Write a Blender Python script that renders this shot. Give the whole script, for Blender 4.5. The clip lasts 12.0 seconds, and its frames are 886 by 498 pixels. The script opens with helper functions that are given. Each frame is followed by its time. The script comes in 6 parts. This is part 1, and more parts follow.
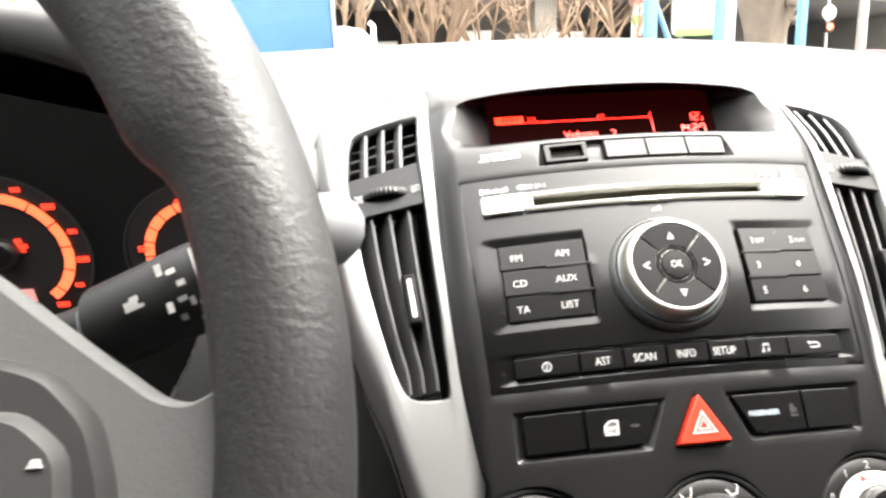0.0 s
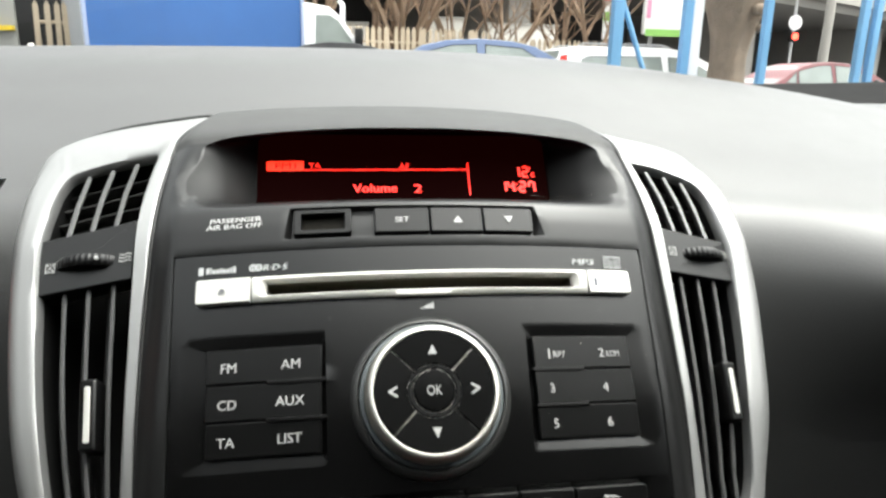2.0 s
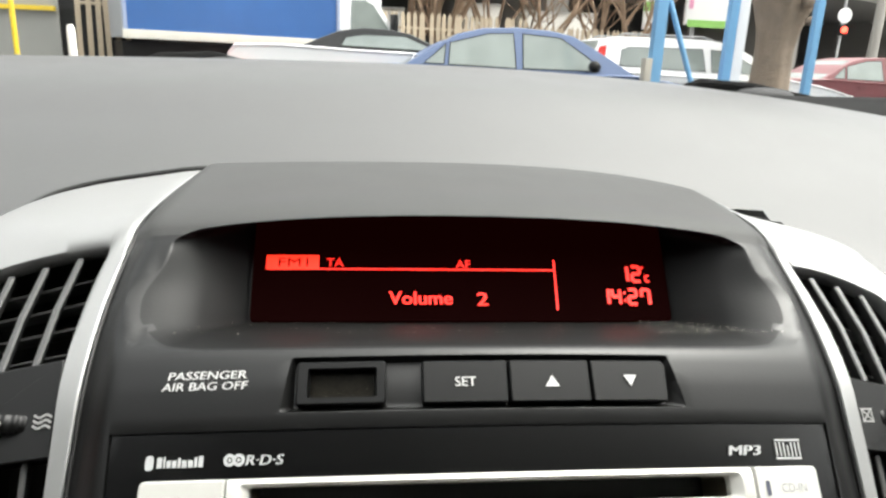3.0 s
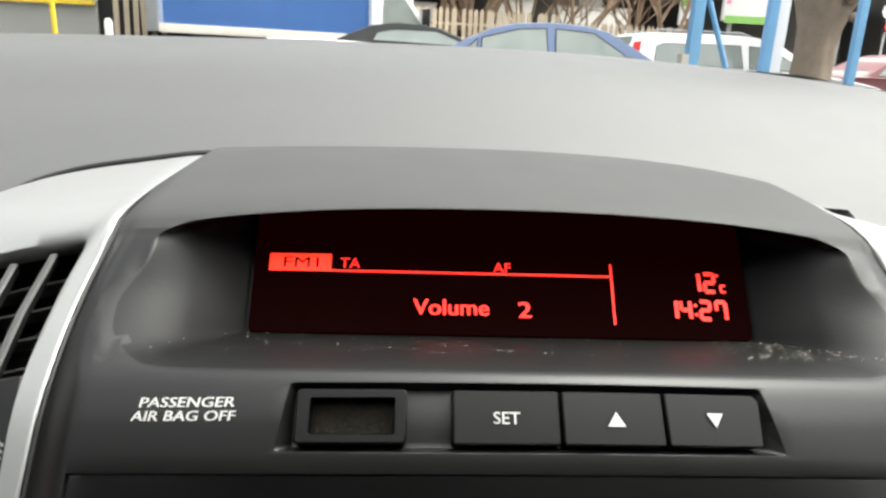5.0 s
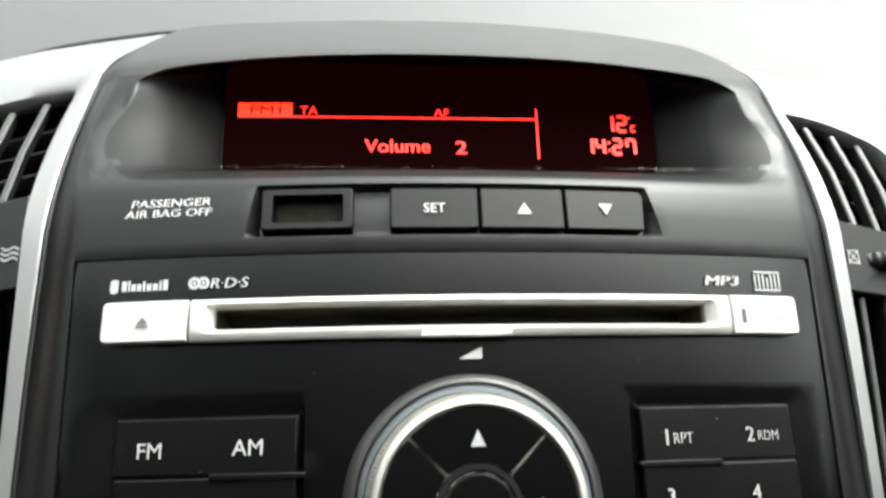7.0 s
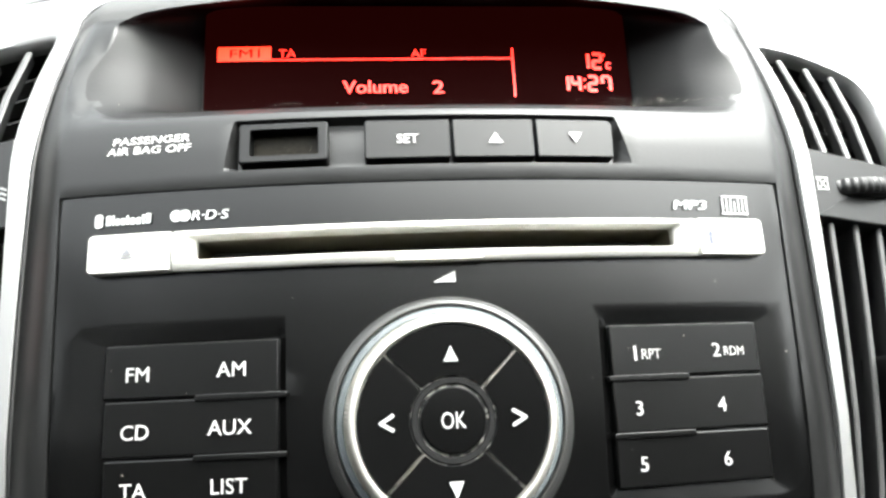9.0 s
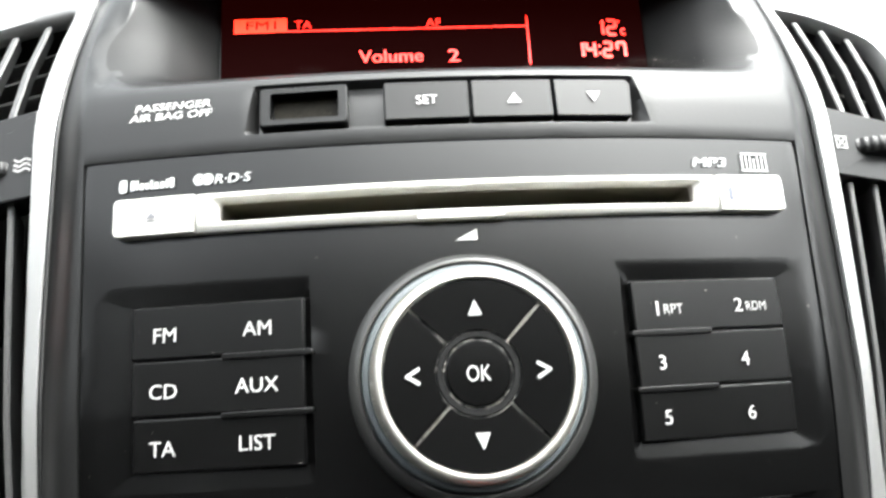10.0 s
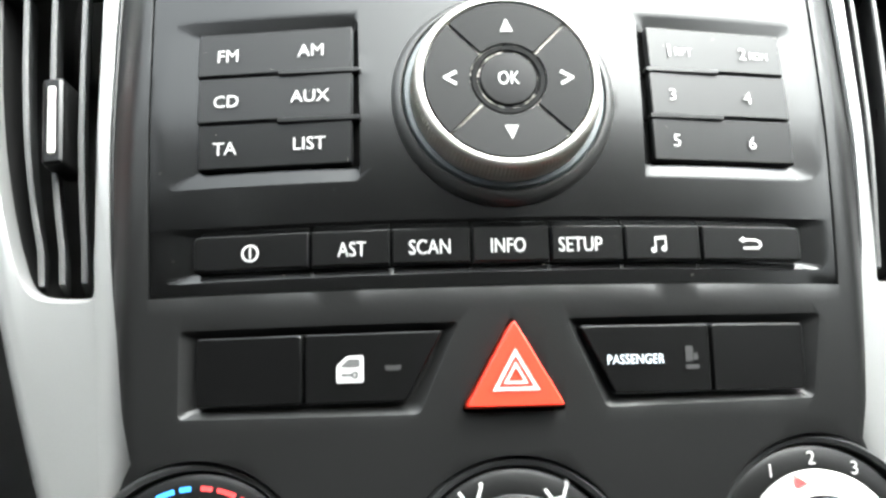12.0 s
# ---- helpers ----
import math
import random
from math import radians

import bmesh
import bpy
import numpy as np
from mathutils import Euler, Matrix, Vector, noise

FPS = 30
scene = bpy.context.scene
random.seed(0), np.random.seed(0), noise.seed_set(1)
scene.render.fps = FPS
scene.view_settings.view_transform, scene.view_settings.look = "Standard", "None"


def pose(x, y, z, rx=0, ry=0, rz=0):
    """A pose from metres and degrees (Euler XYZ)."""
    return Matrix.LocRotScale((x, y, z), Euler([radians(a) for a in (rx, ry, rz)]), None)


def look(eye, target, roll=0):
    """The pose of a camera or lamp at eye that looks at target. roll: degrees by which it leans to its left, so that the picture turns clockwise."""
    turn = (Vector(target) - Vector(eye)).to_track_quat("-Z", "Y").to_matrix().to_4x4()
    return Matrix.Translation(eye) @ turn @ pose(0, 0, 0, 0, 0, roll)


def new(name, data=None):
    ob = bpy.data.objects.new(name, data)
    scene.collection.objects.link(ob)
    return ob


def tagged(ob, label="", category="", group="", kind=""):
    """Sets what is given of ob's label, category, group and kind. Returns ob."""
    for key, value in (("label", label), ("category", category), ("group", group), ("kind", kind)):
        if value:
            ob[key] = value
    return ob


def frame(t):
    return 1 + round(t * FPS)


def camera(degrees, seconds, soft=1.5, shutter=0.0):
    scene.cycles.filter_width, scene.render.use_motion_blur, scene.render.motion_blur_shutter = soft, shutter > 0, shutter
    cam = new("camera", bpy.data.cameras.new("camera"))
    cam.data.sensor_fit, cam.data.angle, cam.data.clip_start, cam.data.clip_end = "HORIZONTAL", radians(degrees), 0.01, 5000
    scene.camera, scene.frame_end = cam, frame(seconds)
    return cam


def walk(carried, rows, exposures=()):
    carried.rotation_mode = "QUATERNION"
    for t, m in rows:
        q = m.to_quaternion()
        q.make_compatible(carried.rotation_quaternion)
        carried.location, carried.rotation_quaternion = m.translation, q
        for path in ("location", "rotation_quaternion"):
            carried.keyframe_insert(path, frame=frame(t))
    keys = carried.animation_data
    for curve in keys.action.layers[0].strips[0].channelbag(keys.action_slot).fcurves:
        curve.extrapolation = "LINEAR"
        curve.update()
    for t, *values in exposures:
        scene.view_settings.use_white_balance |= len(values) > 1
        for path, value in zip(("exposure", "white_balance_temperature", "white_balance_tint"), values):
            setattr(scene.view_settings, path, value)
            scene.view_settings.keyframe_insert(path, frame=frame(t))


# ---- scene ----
cam = camera(66.86, 12.0, soft=2.6, shutter=0.2)
PATH = [
    (0.0, -0.1382, -0.3418, 0.9661, 76.80, 2.44, -6.11),
    (0.5, -0.0945, -0.3177, 0.9649, 77.99, 2.39, -8.42),
    (1.0, -0.0586, -0.2556, 0.9953, 78.52, 0.74, -10.37),
    (1.5, -0.0394, -0.2782, 0.9762, 79.38, 0.53, -11.00),
    (2.0, -0.0300, -0.2629, 0.9898, 75.54, -1.13, -8.38),
    (2.5, -0.0250, -0.1707, 1.0092, 75.52, -2.00, -6.62),
    (3.0, -0.0306, -0.1543, 1.0122, 74.40, -2.20, -5.56),
    (3.5, -0.0225, -0.1313, 1.0157, 73.74, -1.84, -4.80),
    (3.7, -0.0242, -0.1099, 1.0125, 72.55, -2.94, -4.02),
    (5.3, -0.0290, -0.1214, 1.0036, 74.10, -2.26, -2.83),
    (5.5, -0.0286, -0.1215, 1.0039, 73.61, -2.18, -2.79),
    (6.0, -0.0278, -0.1227, 1.0022, 73.42, -2.32, -2.70),
    (6.5, -0.0175, -0.1747, 1.0030, 73.31, -2.51, -3.15),
    (7.0, -0.0191, -0.1589, 0.9842, 68.96, -1.63, -4.69),
    (7.5, -0.0139, -0.1633, 0.9668, 67.30, 0.13, -5.51),
    (7.7, -0.0133, -0.1649, 0.9671, 66.28, -0.03, -5.80),
    (9.3, -0.0119, -0.1684, 0.9767, 66.68, -0.76, -4.31),
    (9.5, -0.0080, -0.1648, 0.9767, 66.72, -1.65, -4.01),
    (10.0, -0.0163, -0.1728, 0.9676, 66.38, 0.75, -4.71),
    (10.5, -0.0328, -0.2005, 0.9482, 67.53, -1.19, -3.79),
    (11.0, -0.0337, -0.2155, 0.9378, 67.39, -0.28, -4.31),
    (11.5, -0.0296, -0.2110, 0.9259, 67.05, 0.05, -4.25),
    (12.0, -0.0263, -0.2182, 0.9082, 67.08, -0.35, -3.53),
]
walk(cam, [(t, pose(x, y, z, rx, ry, rz)) for t, x, y, z, rx, ry, rz in PATH],
     exposures=[(0.0, 3.5, 6900, 8), (0.5, 3.1, 7000, 8), (1.0, 2.65, 6700, 5), (1.5, 2.15, 6650, 5), (2.0, 2.1, 6600, 4), (2.5, 1.92, 6700, 5), (5.5, 1.92, 6700, 5), (6.5, 1.97, 6600, 4), (7.5, 2.6, 6500, 3), (9.5, 3.4, 6500, 5), (10.5, 3.0, 6400, 6), (11.0, 3.1, 6400, 4), (12.0, 3.65, 6350, 3)])

# ---- light ----
SUN_ELEVATION, SUN_TURN = 66, 90
world = bpy.data.worlds.new("sky")
scene.world = world
world.use_nodes = True
wn = world.node_tree
sky = wn.nodes.new("ShaderNodeTexSky")
sky.sky_type, sky.sun_disc = "NISHITA", False
sky.sun_elevation, sky.sun_rotation = radians(SUN_ELEVATION), radians(SUN_TURN)
sky.dust_density, sky.air_density = 4.0, 1.0
pale = wn.nodes.new("ShaderNodeHueSaturation")
pale.inputs["Saturation"].default_value = 0.12
wn.links.new(sky.outputs[0], pale.inputs["Color"])
# an overcast sky is about three times as bright overhead as at the horizon
aim, parts_of, rise, veil = (wn.nodes.new(k) for k in ("ShaderNodeTexCoord", "ShaderNodeSeparateXYZ", "ShaderNodeMapRange", "ShaderNodeMix"))
rise.inputs["To Min"].default_value, rise.inputs["To Max"].default_value = 0.6, 2.0
veil.data_type, veil.blend_type = "RGBA", "MULTIPLY"
veil.inputs["Factor"].default_value = 1.0
wn.links.new(aim.outputs["Generated"], parts_of.inputs[0])
wn.links.new(parts_of.outputs["Z"], rise.inputs["Value"])
wn.links.new(pale.outputs[0], veil.inputs["A"])
wn.links.new(rise.outputs[0], veil.inputs["B"])
wn.links.new(veil.outputs["Result"], wn.nodes["Background"].inputs[0])
wn.nodes["Background"].inputs[1].default_value = 0.12
sun = new("sun", bpy.data.lights.new("sun", "SUN"))
sun.data.energy, sun.data.angle, sun.data.color = 0.45, radians(90), (1.0, 0.97, 0.93)
az, el = radians(SUN_TURN), radians(SUN_ELEVATION)
sun.matrix_world = look((30 * math.sin(az), 30 * math.cos(az), 30 * math.tan(el)), (0, 0, 0))

# ---- materials ----
MATS = {}


def mat(name, color, rough=0.5, metal=0.0, grain=0.0, grain_size=0.001, vary=0.08, emit=0.0, spec=0.5, stain=0.03, each=0.0, coat=0.0):
    """A surface with fine grain relief, tone that varies at two scales and uneven gloss."""
    if name in MATS:
        return MATS[name]
    m = bpy.data.materials.new(name)
    m.use_nodes = True
    nt = m.node_tree
    b = nt.nodes["Principled BSDF"]
    b.inputs["Metallic"].default_value = metal
    b.inputs["Specular IOR Level"].default_value = spec
    b.inputs["Coat Weight"].default_value = coat
    co = nt.nodes.new("ShaderNodeTexCoord")
    fine, wide = nt.nodes.new("ShaderNodeTexNoise"), nt.nodes.new("ShaderNodeTexNoise")
    fine.inputs["Scale"].default_value, wide.inputs["Scale"].default_value = 1 / grain_size, 1 / stain
    fine.inputs["Detail"].default_value, wide.inputs["Detail"].default_value = 2.0, 5.0
    for n in (fine, wide):
        nt.links.new(co.outputs["Object"], n.inputs["Vector"])
    mix = nt.nodes.new("ShaderNodeMath")
    mix.operation = "ADD"
    nt.links.new(fine.outputs[0], mix.inputs[0])
    nt.links.new(wide.outputs[0], mix.inputs[1])
    last = mix
    if each:
        info, add = nt.nodes.new("ShaderNodeObjectInfo"), nt.nodes.new("ShaderNodeMath")
        add.operation = "MULTIPLY_ADD"
        add.inputs[1].default_value = each
        nt.links.new(info.outputs["Random"], add.inputs[0])
        nt.links.new(mix.outputs[0], add.inputs[2])
        last = add
    ramp = nt.nodes.new("ShaderNodeMapRange")
    ramp.inputs["From Min"].default_value, ramp.inputs["From Max"].default_value = 0.55, 1.45 + each
    ramp.inputs["To Min"].default_value, ramp.inputs["To Max"].default_value = 1 - vary, 1 + vary
    nt.links.new(last.outputs[0], ramp.inputs["Value"])
    tint = nt.nodes.new("ShaderNodeMix")
    tint.data_type, tint.blend_type = "RGBA", "MULTIPLY"
    tint.inputs["Factor"].default_value = 1.0
    tint.inputs["A"].default_value = (*color, 1)
    nt.links.new(ramp.outputs[0], tint.inputs["B"])
    nt.links.new(tint.outputs["Result"], b.inputs["Base Color"])
    gloss = nt.nodes.new("ShaderNodeMapRange")
    gloss.inputs["To Min"].default_value, gloss.inputs["To Max"].default_value = rough * 0.88, min(1, rough * 1.12)
    nt.links.new(wide.outputs[0], gloss.inputs["Value"])
    nt.links.new(gloss.outputs[0], b.inputs["Roughness"])
    if grain:
        bump = nt.nodes.new("ShaderNodeBump")
        bump.inputs["Strength"].default_value = 1.0
        bump.inputs["Distance"].default_value = grain
        nt.links.new(fine.outputs[0], bump.inputs["Height"])
        nt.links.new(bump.outputs[0], b.inputs["Normal"])
    if emit:
        b.inputs["Emission Color"].default_value = (*color, 1)
        b.inputs["Emission Strength"].default_value = emit
    MATS[name] = m
    return m


def pane_material(name, tint=(1, 1, 1)):
    """Clear glass: light goes straight through, gloss by the angle."""
    m = bpy.data.materials.new(name)
    m.use_nodes = True
    nt = m.node_tree
    nt.nodes.remove(nt.nodes["Principled BSDF"])
    clear, shine, face, steep, mix = (nt.nodes.new(k) for k in ("ShaderNodeBsdfTransparent", "ShaderNodeBsdfGlossy", "ShaderNodeLayerWeight", "ShaderNodeMath", "ShaderNodeMixShader"))
    clear.inputs[0].default_value = (*tint, 1)
    shine.inputs["Roughness"].default_value = 0.02
    face.inputs["Blend"].default_value = 0.5
    steep.operation = "POWER"
    steep.inputs[1].default_value = 5.0
    nt.links.new(face.outputs["Facing"], steep.inputs[0])
    nt.links.new(steep.outputs[0], mix.inputs[0])
    nt.links.new(clear.outputs[0], mix.inputs[1])
    nt.links.new(shine.outputs[0], mix.inputs[2])
    nt.links.new(mix.outputs[0], nt.nodes["Material Output"].inputs[0])
    return m


DASH = mat("dash_plastic", (0.050, 0.0502, 0.050), 0.43, grain=0.00006, grain_size=0.0012, vary=0.03, spec=0.55)
# fascia plastic made matte and a little darker, to deepen the pocket's shade
POCKET = mat("matte_shaded_pocket_plastic", (0.005, 0.005, 0.005), 0.5, grain=0.00004, grain_size=0.0008, vary=0.08, spec=0.22)
FASCIA = mat("fascia_plastic", (0.006, 0.006, 0.006), 0.34, grain=0.00002, grain_size=0.0008, vary=0.07, spec=0.36)
HOOD = mat("hood_plastic", (0.042, 0.042, 0.0415), 0.55, grain=0.00005, grain_size=0.0009, vary=0.04, spec=0.25)
RADIO = mat("radio_plastic", (0.0008, 0.0008, 0.0008), 0.25, grain=0.000008, grain_size=0.0005, vary=0.1, spec=0.4)
BUTTON = mat("button_plastic", (0.0012, 0.0012, 0.0012), 0.33, grain=0.000012, grain_size=0.0004, vary=0.1, spec=0.26)
RECESS = mat("recess_plastic", (0.006, 0.0062, 0.0065), 0.5, grain=0.00003, grain_size=0.0005)
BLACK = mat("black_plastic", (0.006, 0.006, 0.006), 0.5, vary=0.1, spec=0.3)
VANE = mat("vane_plastic", (0.044, 0.044, 0.044), 0.42, vary=0.1)
SILVER = mat("silver_paint", (0.305, 0.305, 0.302), 0.4, metal=0.7, grain=0.00001, grain_size=0.0004, vary=0.03)
BEZEL = mat("satin_silver", (0.51, 0.505, 0.475), 0.4, metal=0.3, vary=0.03)
RIM = mat("satin_chrome", (0.62, 0.605, 0.56), 0.46, metal=1.0, vary=0.04)
KNURL = mat("knurled_metal", (0.50, 0.485, 0.43), 0.5, metal=0.8, vary=0.06)
KNOBKEY = mat("knob_key_plastic", (0.0015, 0.0015, 0.0015), 0.3, grain=0.00001, grain_size=0.0004, vary=0.1, spec=0.13)
COLLAR = mat("collar_plastic", (0.022, 0.022, 0.0215), 0.34, grain=0.00001, grain_size=0.0005, vary=0.1, spec=0.5)
BLUISH = mat("smoked_ring", (0.07, 0.08, 0.085), 0.35, vary=0.05)
PRINT = mat("white_print", (0.30, 0.30, 0.294), 0.6, vary=0.04)
BRIGHTPRINT = mat("bright_white_print", (0.46, 0.46, 0.45), 0.6, vary=0.04)
DARKPRINT = mat("dark_print", (0.05, 0.05, 0.05), 0.6)
GREYPRINT = mat("grey_print", (0.33, 0.335, 0.335), 0.6)
INK = mat("slate_print", (0.10, 0.10, 0.11), 0.6)
FAINT = mat("faint_print", (0.013, 0.013, 0.013), 0.5)
HAZARD = mat("hazard_red", (0.60, 0.03, 0.014), 0.35, vary=0.05)
BLUEPRINT = mat("blue_print", (0.03, 0.2, 0.6), 0.5)
REDPRINT = mat("red_print", (0.6, 0.03, 0.03), 0.5)
SCREEN = mat("screen_glass", (0.003, 0.001, 0.001), 0.12, vary=0.2, stain=0.02, emit=0.12, spec=0.0)
SCREEN.node_tree.nodes["Principled BSDF"].inputs["Emission Color"].default_value = (1.0, 0.06, 0.05, 1)
SCREEN.node_tree.nodes["Principled BSDF"].inputs["Emission Strength"].default_value = 0.0012
PANE = mat("smoked_pane", (0.009, 0.008, 0.006), 0.35, vary=0.6, stain=0.004, spec=0.04)
GLOW = mat("red_segments", (1.0, 0.014, 0.007), 0.4, emit=0.6, vary=0.02)
AMBER = mat("orange_segments", (1.0, 0.022, 0.008), 0.4, emit=0.6, vary=0.02)
LEATHER = mat("wheel_leather", (0.018, 0.018, 0.018), 0.44, spec=0.5, grain=0.00028, grain_size=0.0018, vary=0.15)
DUST = mat("dust", (0.34, 0.32, 0.28), 0.9)
MATTE = mat("matte_rubber", (0.008, 0.008, 0.008), 0.9, vary=0.1, spec=0.1)
GLASS = pane_material("clear_glass")

# ---- mesh helpers ----
LEAN_BACK, RADIO_TOP = radians(36.5), 0.92
CL, SL = math.cos(LEAN_BACK), math.sin(LEAN_BACK)


def stack(x, y, z):
    """From the centre stack's own axes (decimetres: right, into the face, up the face; zero at the radio's top middle) to the world."""
    return Vector((0.1 * x, 0.1 * (y * CL + z * SL), RADIO_TOP + 0.1 * (z * CL - y * SL)))


def part(name, bm, material, parent=None, label="", space="stack", angle=35, keep=False):
    """One mesh object out of bm, under a thing or a part."""
    if space == "stack":
        for v in bm.verts:
            v.co = stack(*v.co)
    bmesh.ops.recalc_face_normals(bm, faces=bm.faces)
    me = bpy.data.meshes.new(name)
    if parent is None and bm.verts:
        lo = Vector([min(v.co[i] for v in bm.verts) for i in range(3)])
        hi = Vector([max(v.co[i] for v in bm.verts) for i in range(3)])
        base = Vector(((lo.x + hi.x) / 2, (lo.y + hi.y) / 2, lo.z))
        for v in bm.verts:
            v.co -= base
    bm.to_mesh(me)
    bm.free()
    for p in me.polygons:
        p.use_smooth = True
    me.set_sharp_from_angle(angle=radians(angle))
    me.materials.append(material)
    ob = new(name, me)
    if parent is None:
        ob.location = base
    else:
        attach(ob, parent)
    if label:
        ob["label"] = label
    return ob


def placed(ob):
    m = ob.matrix_basis.copy()
    return placed(ob.parent) @ ob.matrix_parent_inverse @ m if ob.parent else m


def attach(ob, parent):
    ob.parent = parent
    ob.matrix_parent_inverse = placed(parent).inverted()


def empty(name, at):
    ob = new(name)
    ob.location = at
    ob.empty_display_size = 0.02
    return ob


def rounded(pts, r, n=4):
    """A closed outline with its corners rounded; r is one radius or one for each corner."""
    out = []
    k = len(pts)
    rs = r if isinstance(r, (list, tuple)) else [r] * k
    for i in range(k):
        p, a, b = Vector(pts[i]), Vector(pts[i - 1]), Vector(pts[(i + 1) % k])
        da, db = (a - p), (b - p)
        ra = min(rs[i], da.length * 0.45, db.length * 0.45)
        if ra < 1e-5:
            out.append(tuple(p))
            continue
        s, e = p + da.normalized() * ra, p + db.normalized() * ra
        for j in range(n + 1):
            t = j / n
            out.append(tuple(s * (1 - t) ** 2 + p * 2 * t * (1 - t) + e * t * t))
    return out


def box_outline(x0, z0, x1, z1):
    return [(x0, z0), (x1, z0), (x1, z1), (x0, z1)]


def circle(cx, cz, r, n=48):
    return [(cx + r * math.cos(2 * math.pi * i / n), cz + r * math.sin(2 * math.pi * i / n)) for i in range(n)]


def shrink(pts, d):
    """The outline moved inwards by d."""
    k = len(pts)
    area = sum(pts[i - 1][0] * pts[i][1] - pts[i][0] * pts[i - 1][1] for i in range(k))
    s = 1 if area > 0 else -1
    out = []
    for i in range(k):
        p, a, b = Vector(pts[i]), Vector(pts[i - 1]), Vector(pts[(i + 1) % k])
        e, f = (p - a), (b - p)
        if e.length < 1e-9 or f.length < 1e-9:
            out.append(tuple(p))
            continue
        n1, n2 = Vector((-e.y, e.x)).normalized() * s, Vector((-f.y, f.x)).normalized() * s
        m = n1 + n2
        out.append(tuple(p + m * (d / max(0.35, m.length_squared / 2) / 2 * 1.0) if m.length > 1e-6 else p))
    return out


def smooth_step(a, b, t):
    t = min(1, max(0, (t - a) / (b - a)))
    return t * t * (3 - 2 * t)


def face_depth(x, z):
    """How deep the dark centre face lies: bowed across, falling back below, rolling over the hood above."""
    y = -0.075 + 0.09 * (x / 0.95) ** 2 + 0.055 * smooth_step(0.955, 1.07, abs(x))
    if z < -0.6:
        y += 0.06 * ((-0.6 - z) / 0.6) ** 1.3
    if z > 0.1:
        y += 0.155 * (min(z, 0.6) / 0.5 - 0.2) ** 1.5
        y += 0.038 * smooth_step(0.185, 0.30, z) * (1 - smooth_step(0.42, 0.6, z)) * (1 - smooth_step(0.90, 1.02, abs(x)))
    if z > 0.6:
        t = z - 0.6
        y += 1.02 * t + 0.25 * t * t - 0.06 * (1 - math.exp(-t / 0.05))
    return y


def trim_depth(x, z):
    """How deep the silver frames lie."""
    s = abs(x)
    return face_depth(1.05, z - 0.02 * smooth_step(0.5, 0.7, z)) - 0.002 + 0.22 * max(0, s - 1.06)


def ring_faces(bm, rings, close_first=True, close_last=True):
    vs = [[bm.verts.new(p) for p in ring] for ring in rings]
    n = len(vs[0])
    for a, b in zip(vs, vs[1:]):
        for i in range(n):
            bm.faces.new((a[i], a[(i + 1) % n], b[(i + 1) % n], b[i]))
    if close_first:
        bm.faces.new(vs[0])
    if close_last:
        bm.faces.new(vs[-1])
    return vs


def plate(outline, proud, thick=0.1, edge=0.012, depth=face_depth, bm=None, dome=0.0):
    """A key or panel with softened front edges, standing proud of the face by that much."""
    bm = bm or bmesh.new()
    cx, cz = sum(p[0] for p in outline) / len(outline), sum(p[1] for p in outline) / len(outline)
    mid, ins = shrink(outline, edge * 0.3), shrink(outline, edge)
    rings = [[(x, depth(x, z) - proud + thick, z) for x, z in outline],
             [(x, depth(x, z) - proud + edge, z) for x, z in outline],
             [(x, depth(x, z) - proud + edge * 0.3, z) for x, z in mid],
             [(x, depth(x, z) - proud, z) for x, z in ins]]
    vs = ring_faces(bm, rings, True, not dome)
    if dome:
        top = vs[-1]
        for k, f in ((0.7, 0.6), (0.35, 0.9)):
            ringv = [bm.verts.new((cx + (x - cx) * k, depth(x, z) - proud - dome * f, cz + (z - cz) * k)) for x, z in ins]
            for i in range(len(top)):
                bm.faces.new((top[i], top[(i + 1) % len(top)], ringv[(i + 1) % len(top)], ringv[i]))
            top = ringv
        bm.faces.new(top)
    return bm


def loft(front, back, y0, y1):
    """A closed solid between two outlines of the same count, at depths y0 and y1."""
    bm = bmesh.new()
    ring_faces(bm, [[(x, y0, z) for x, z in front], [(x, y1, z) for x, z in back]])
    bmesh.ops.recalc_face_normals(bm, faces=bm.faces)
    return bm


def pocket(rim, floor, y_rim, y_floor, r=0.0, r2=None):
    """A cutter for a recess whose rim lies at y_rim and whose floor lies at y_floor, with slanting sides."""
    if r:
        rim, floor = rounded(rim, r, 3), rounded(floor, r2 or r, 3)
    y0 = -0.2
    f = (y_rim - y0) / (y_floor - y0)
    front = [((a[0] - f * b[0]) / (1 - f), (a[1] - f * b[1]) / (1 - f)) for a, b in zip(rim, floor)]
    return loft(front, floor, y0, y_floor)


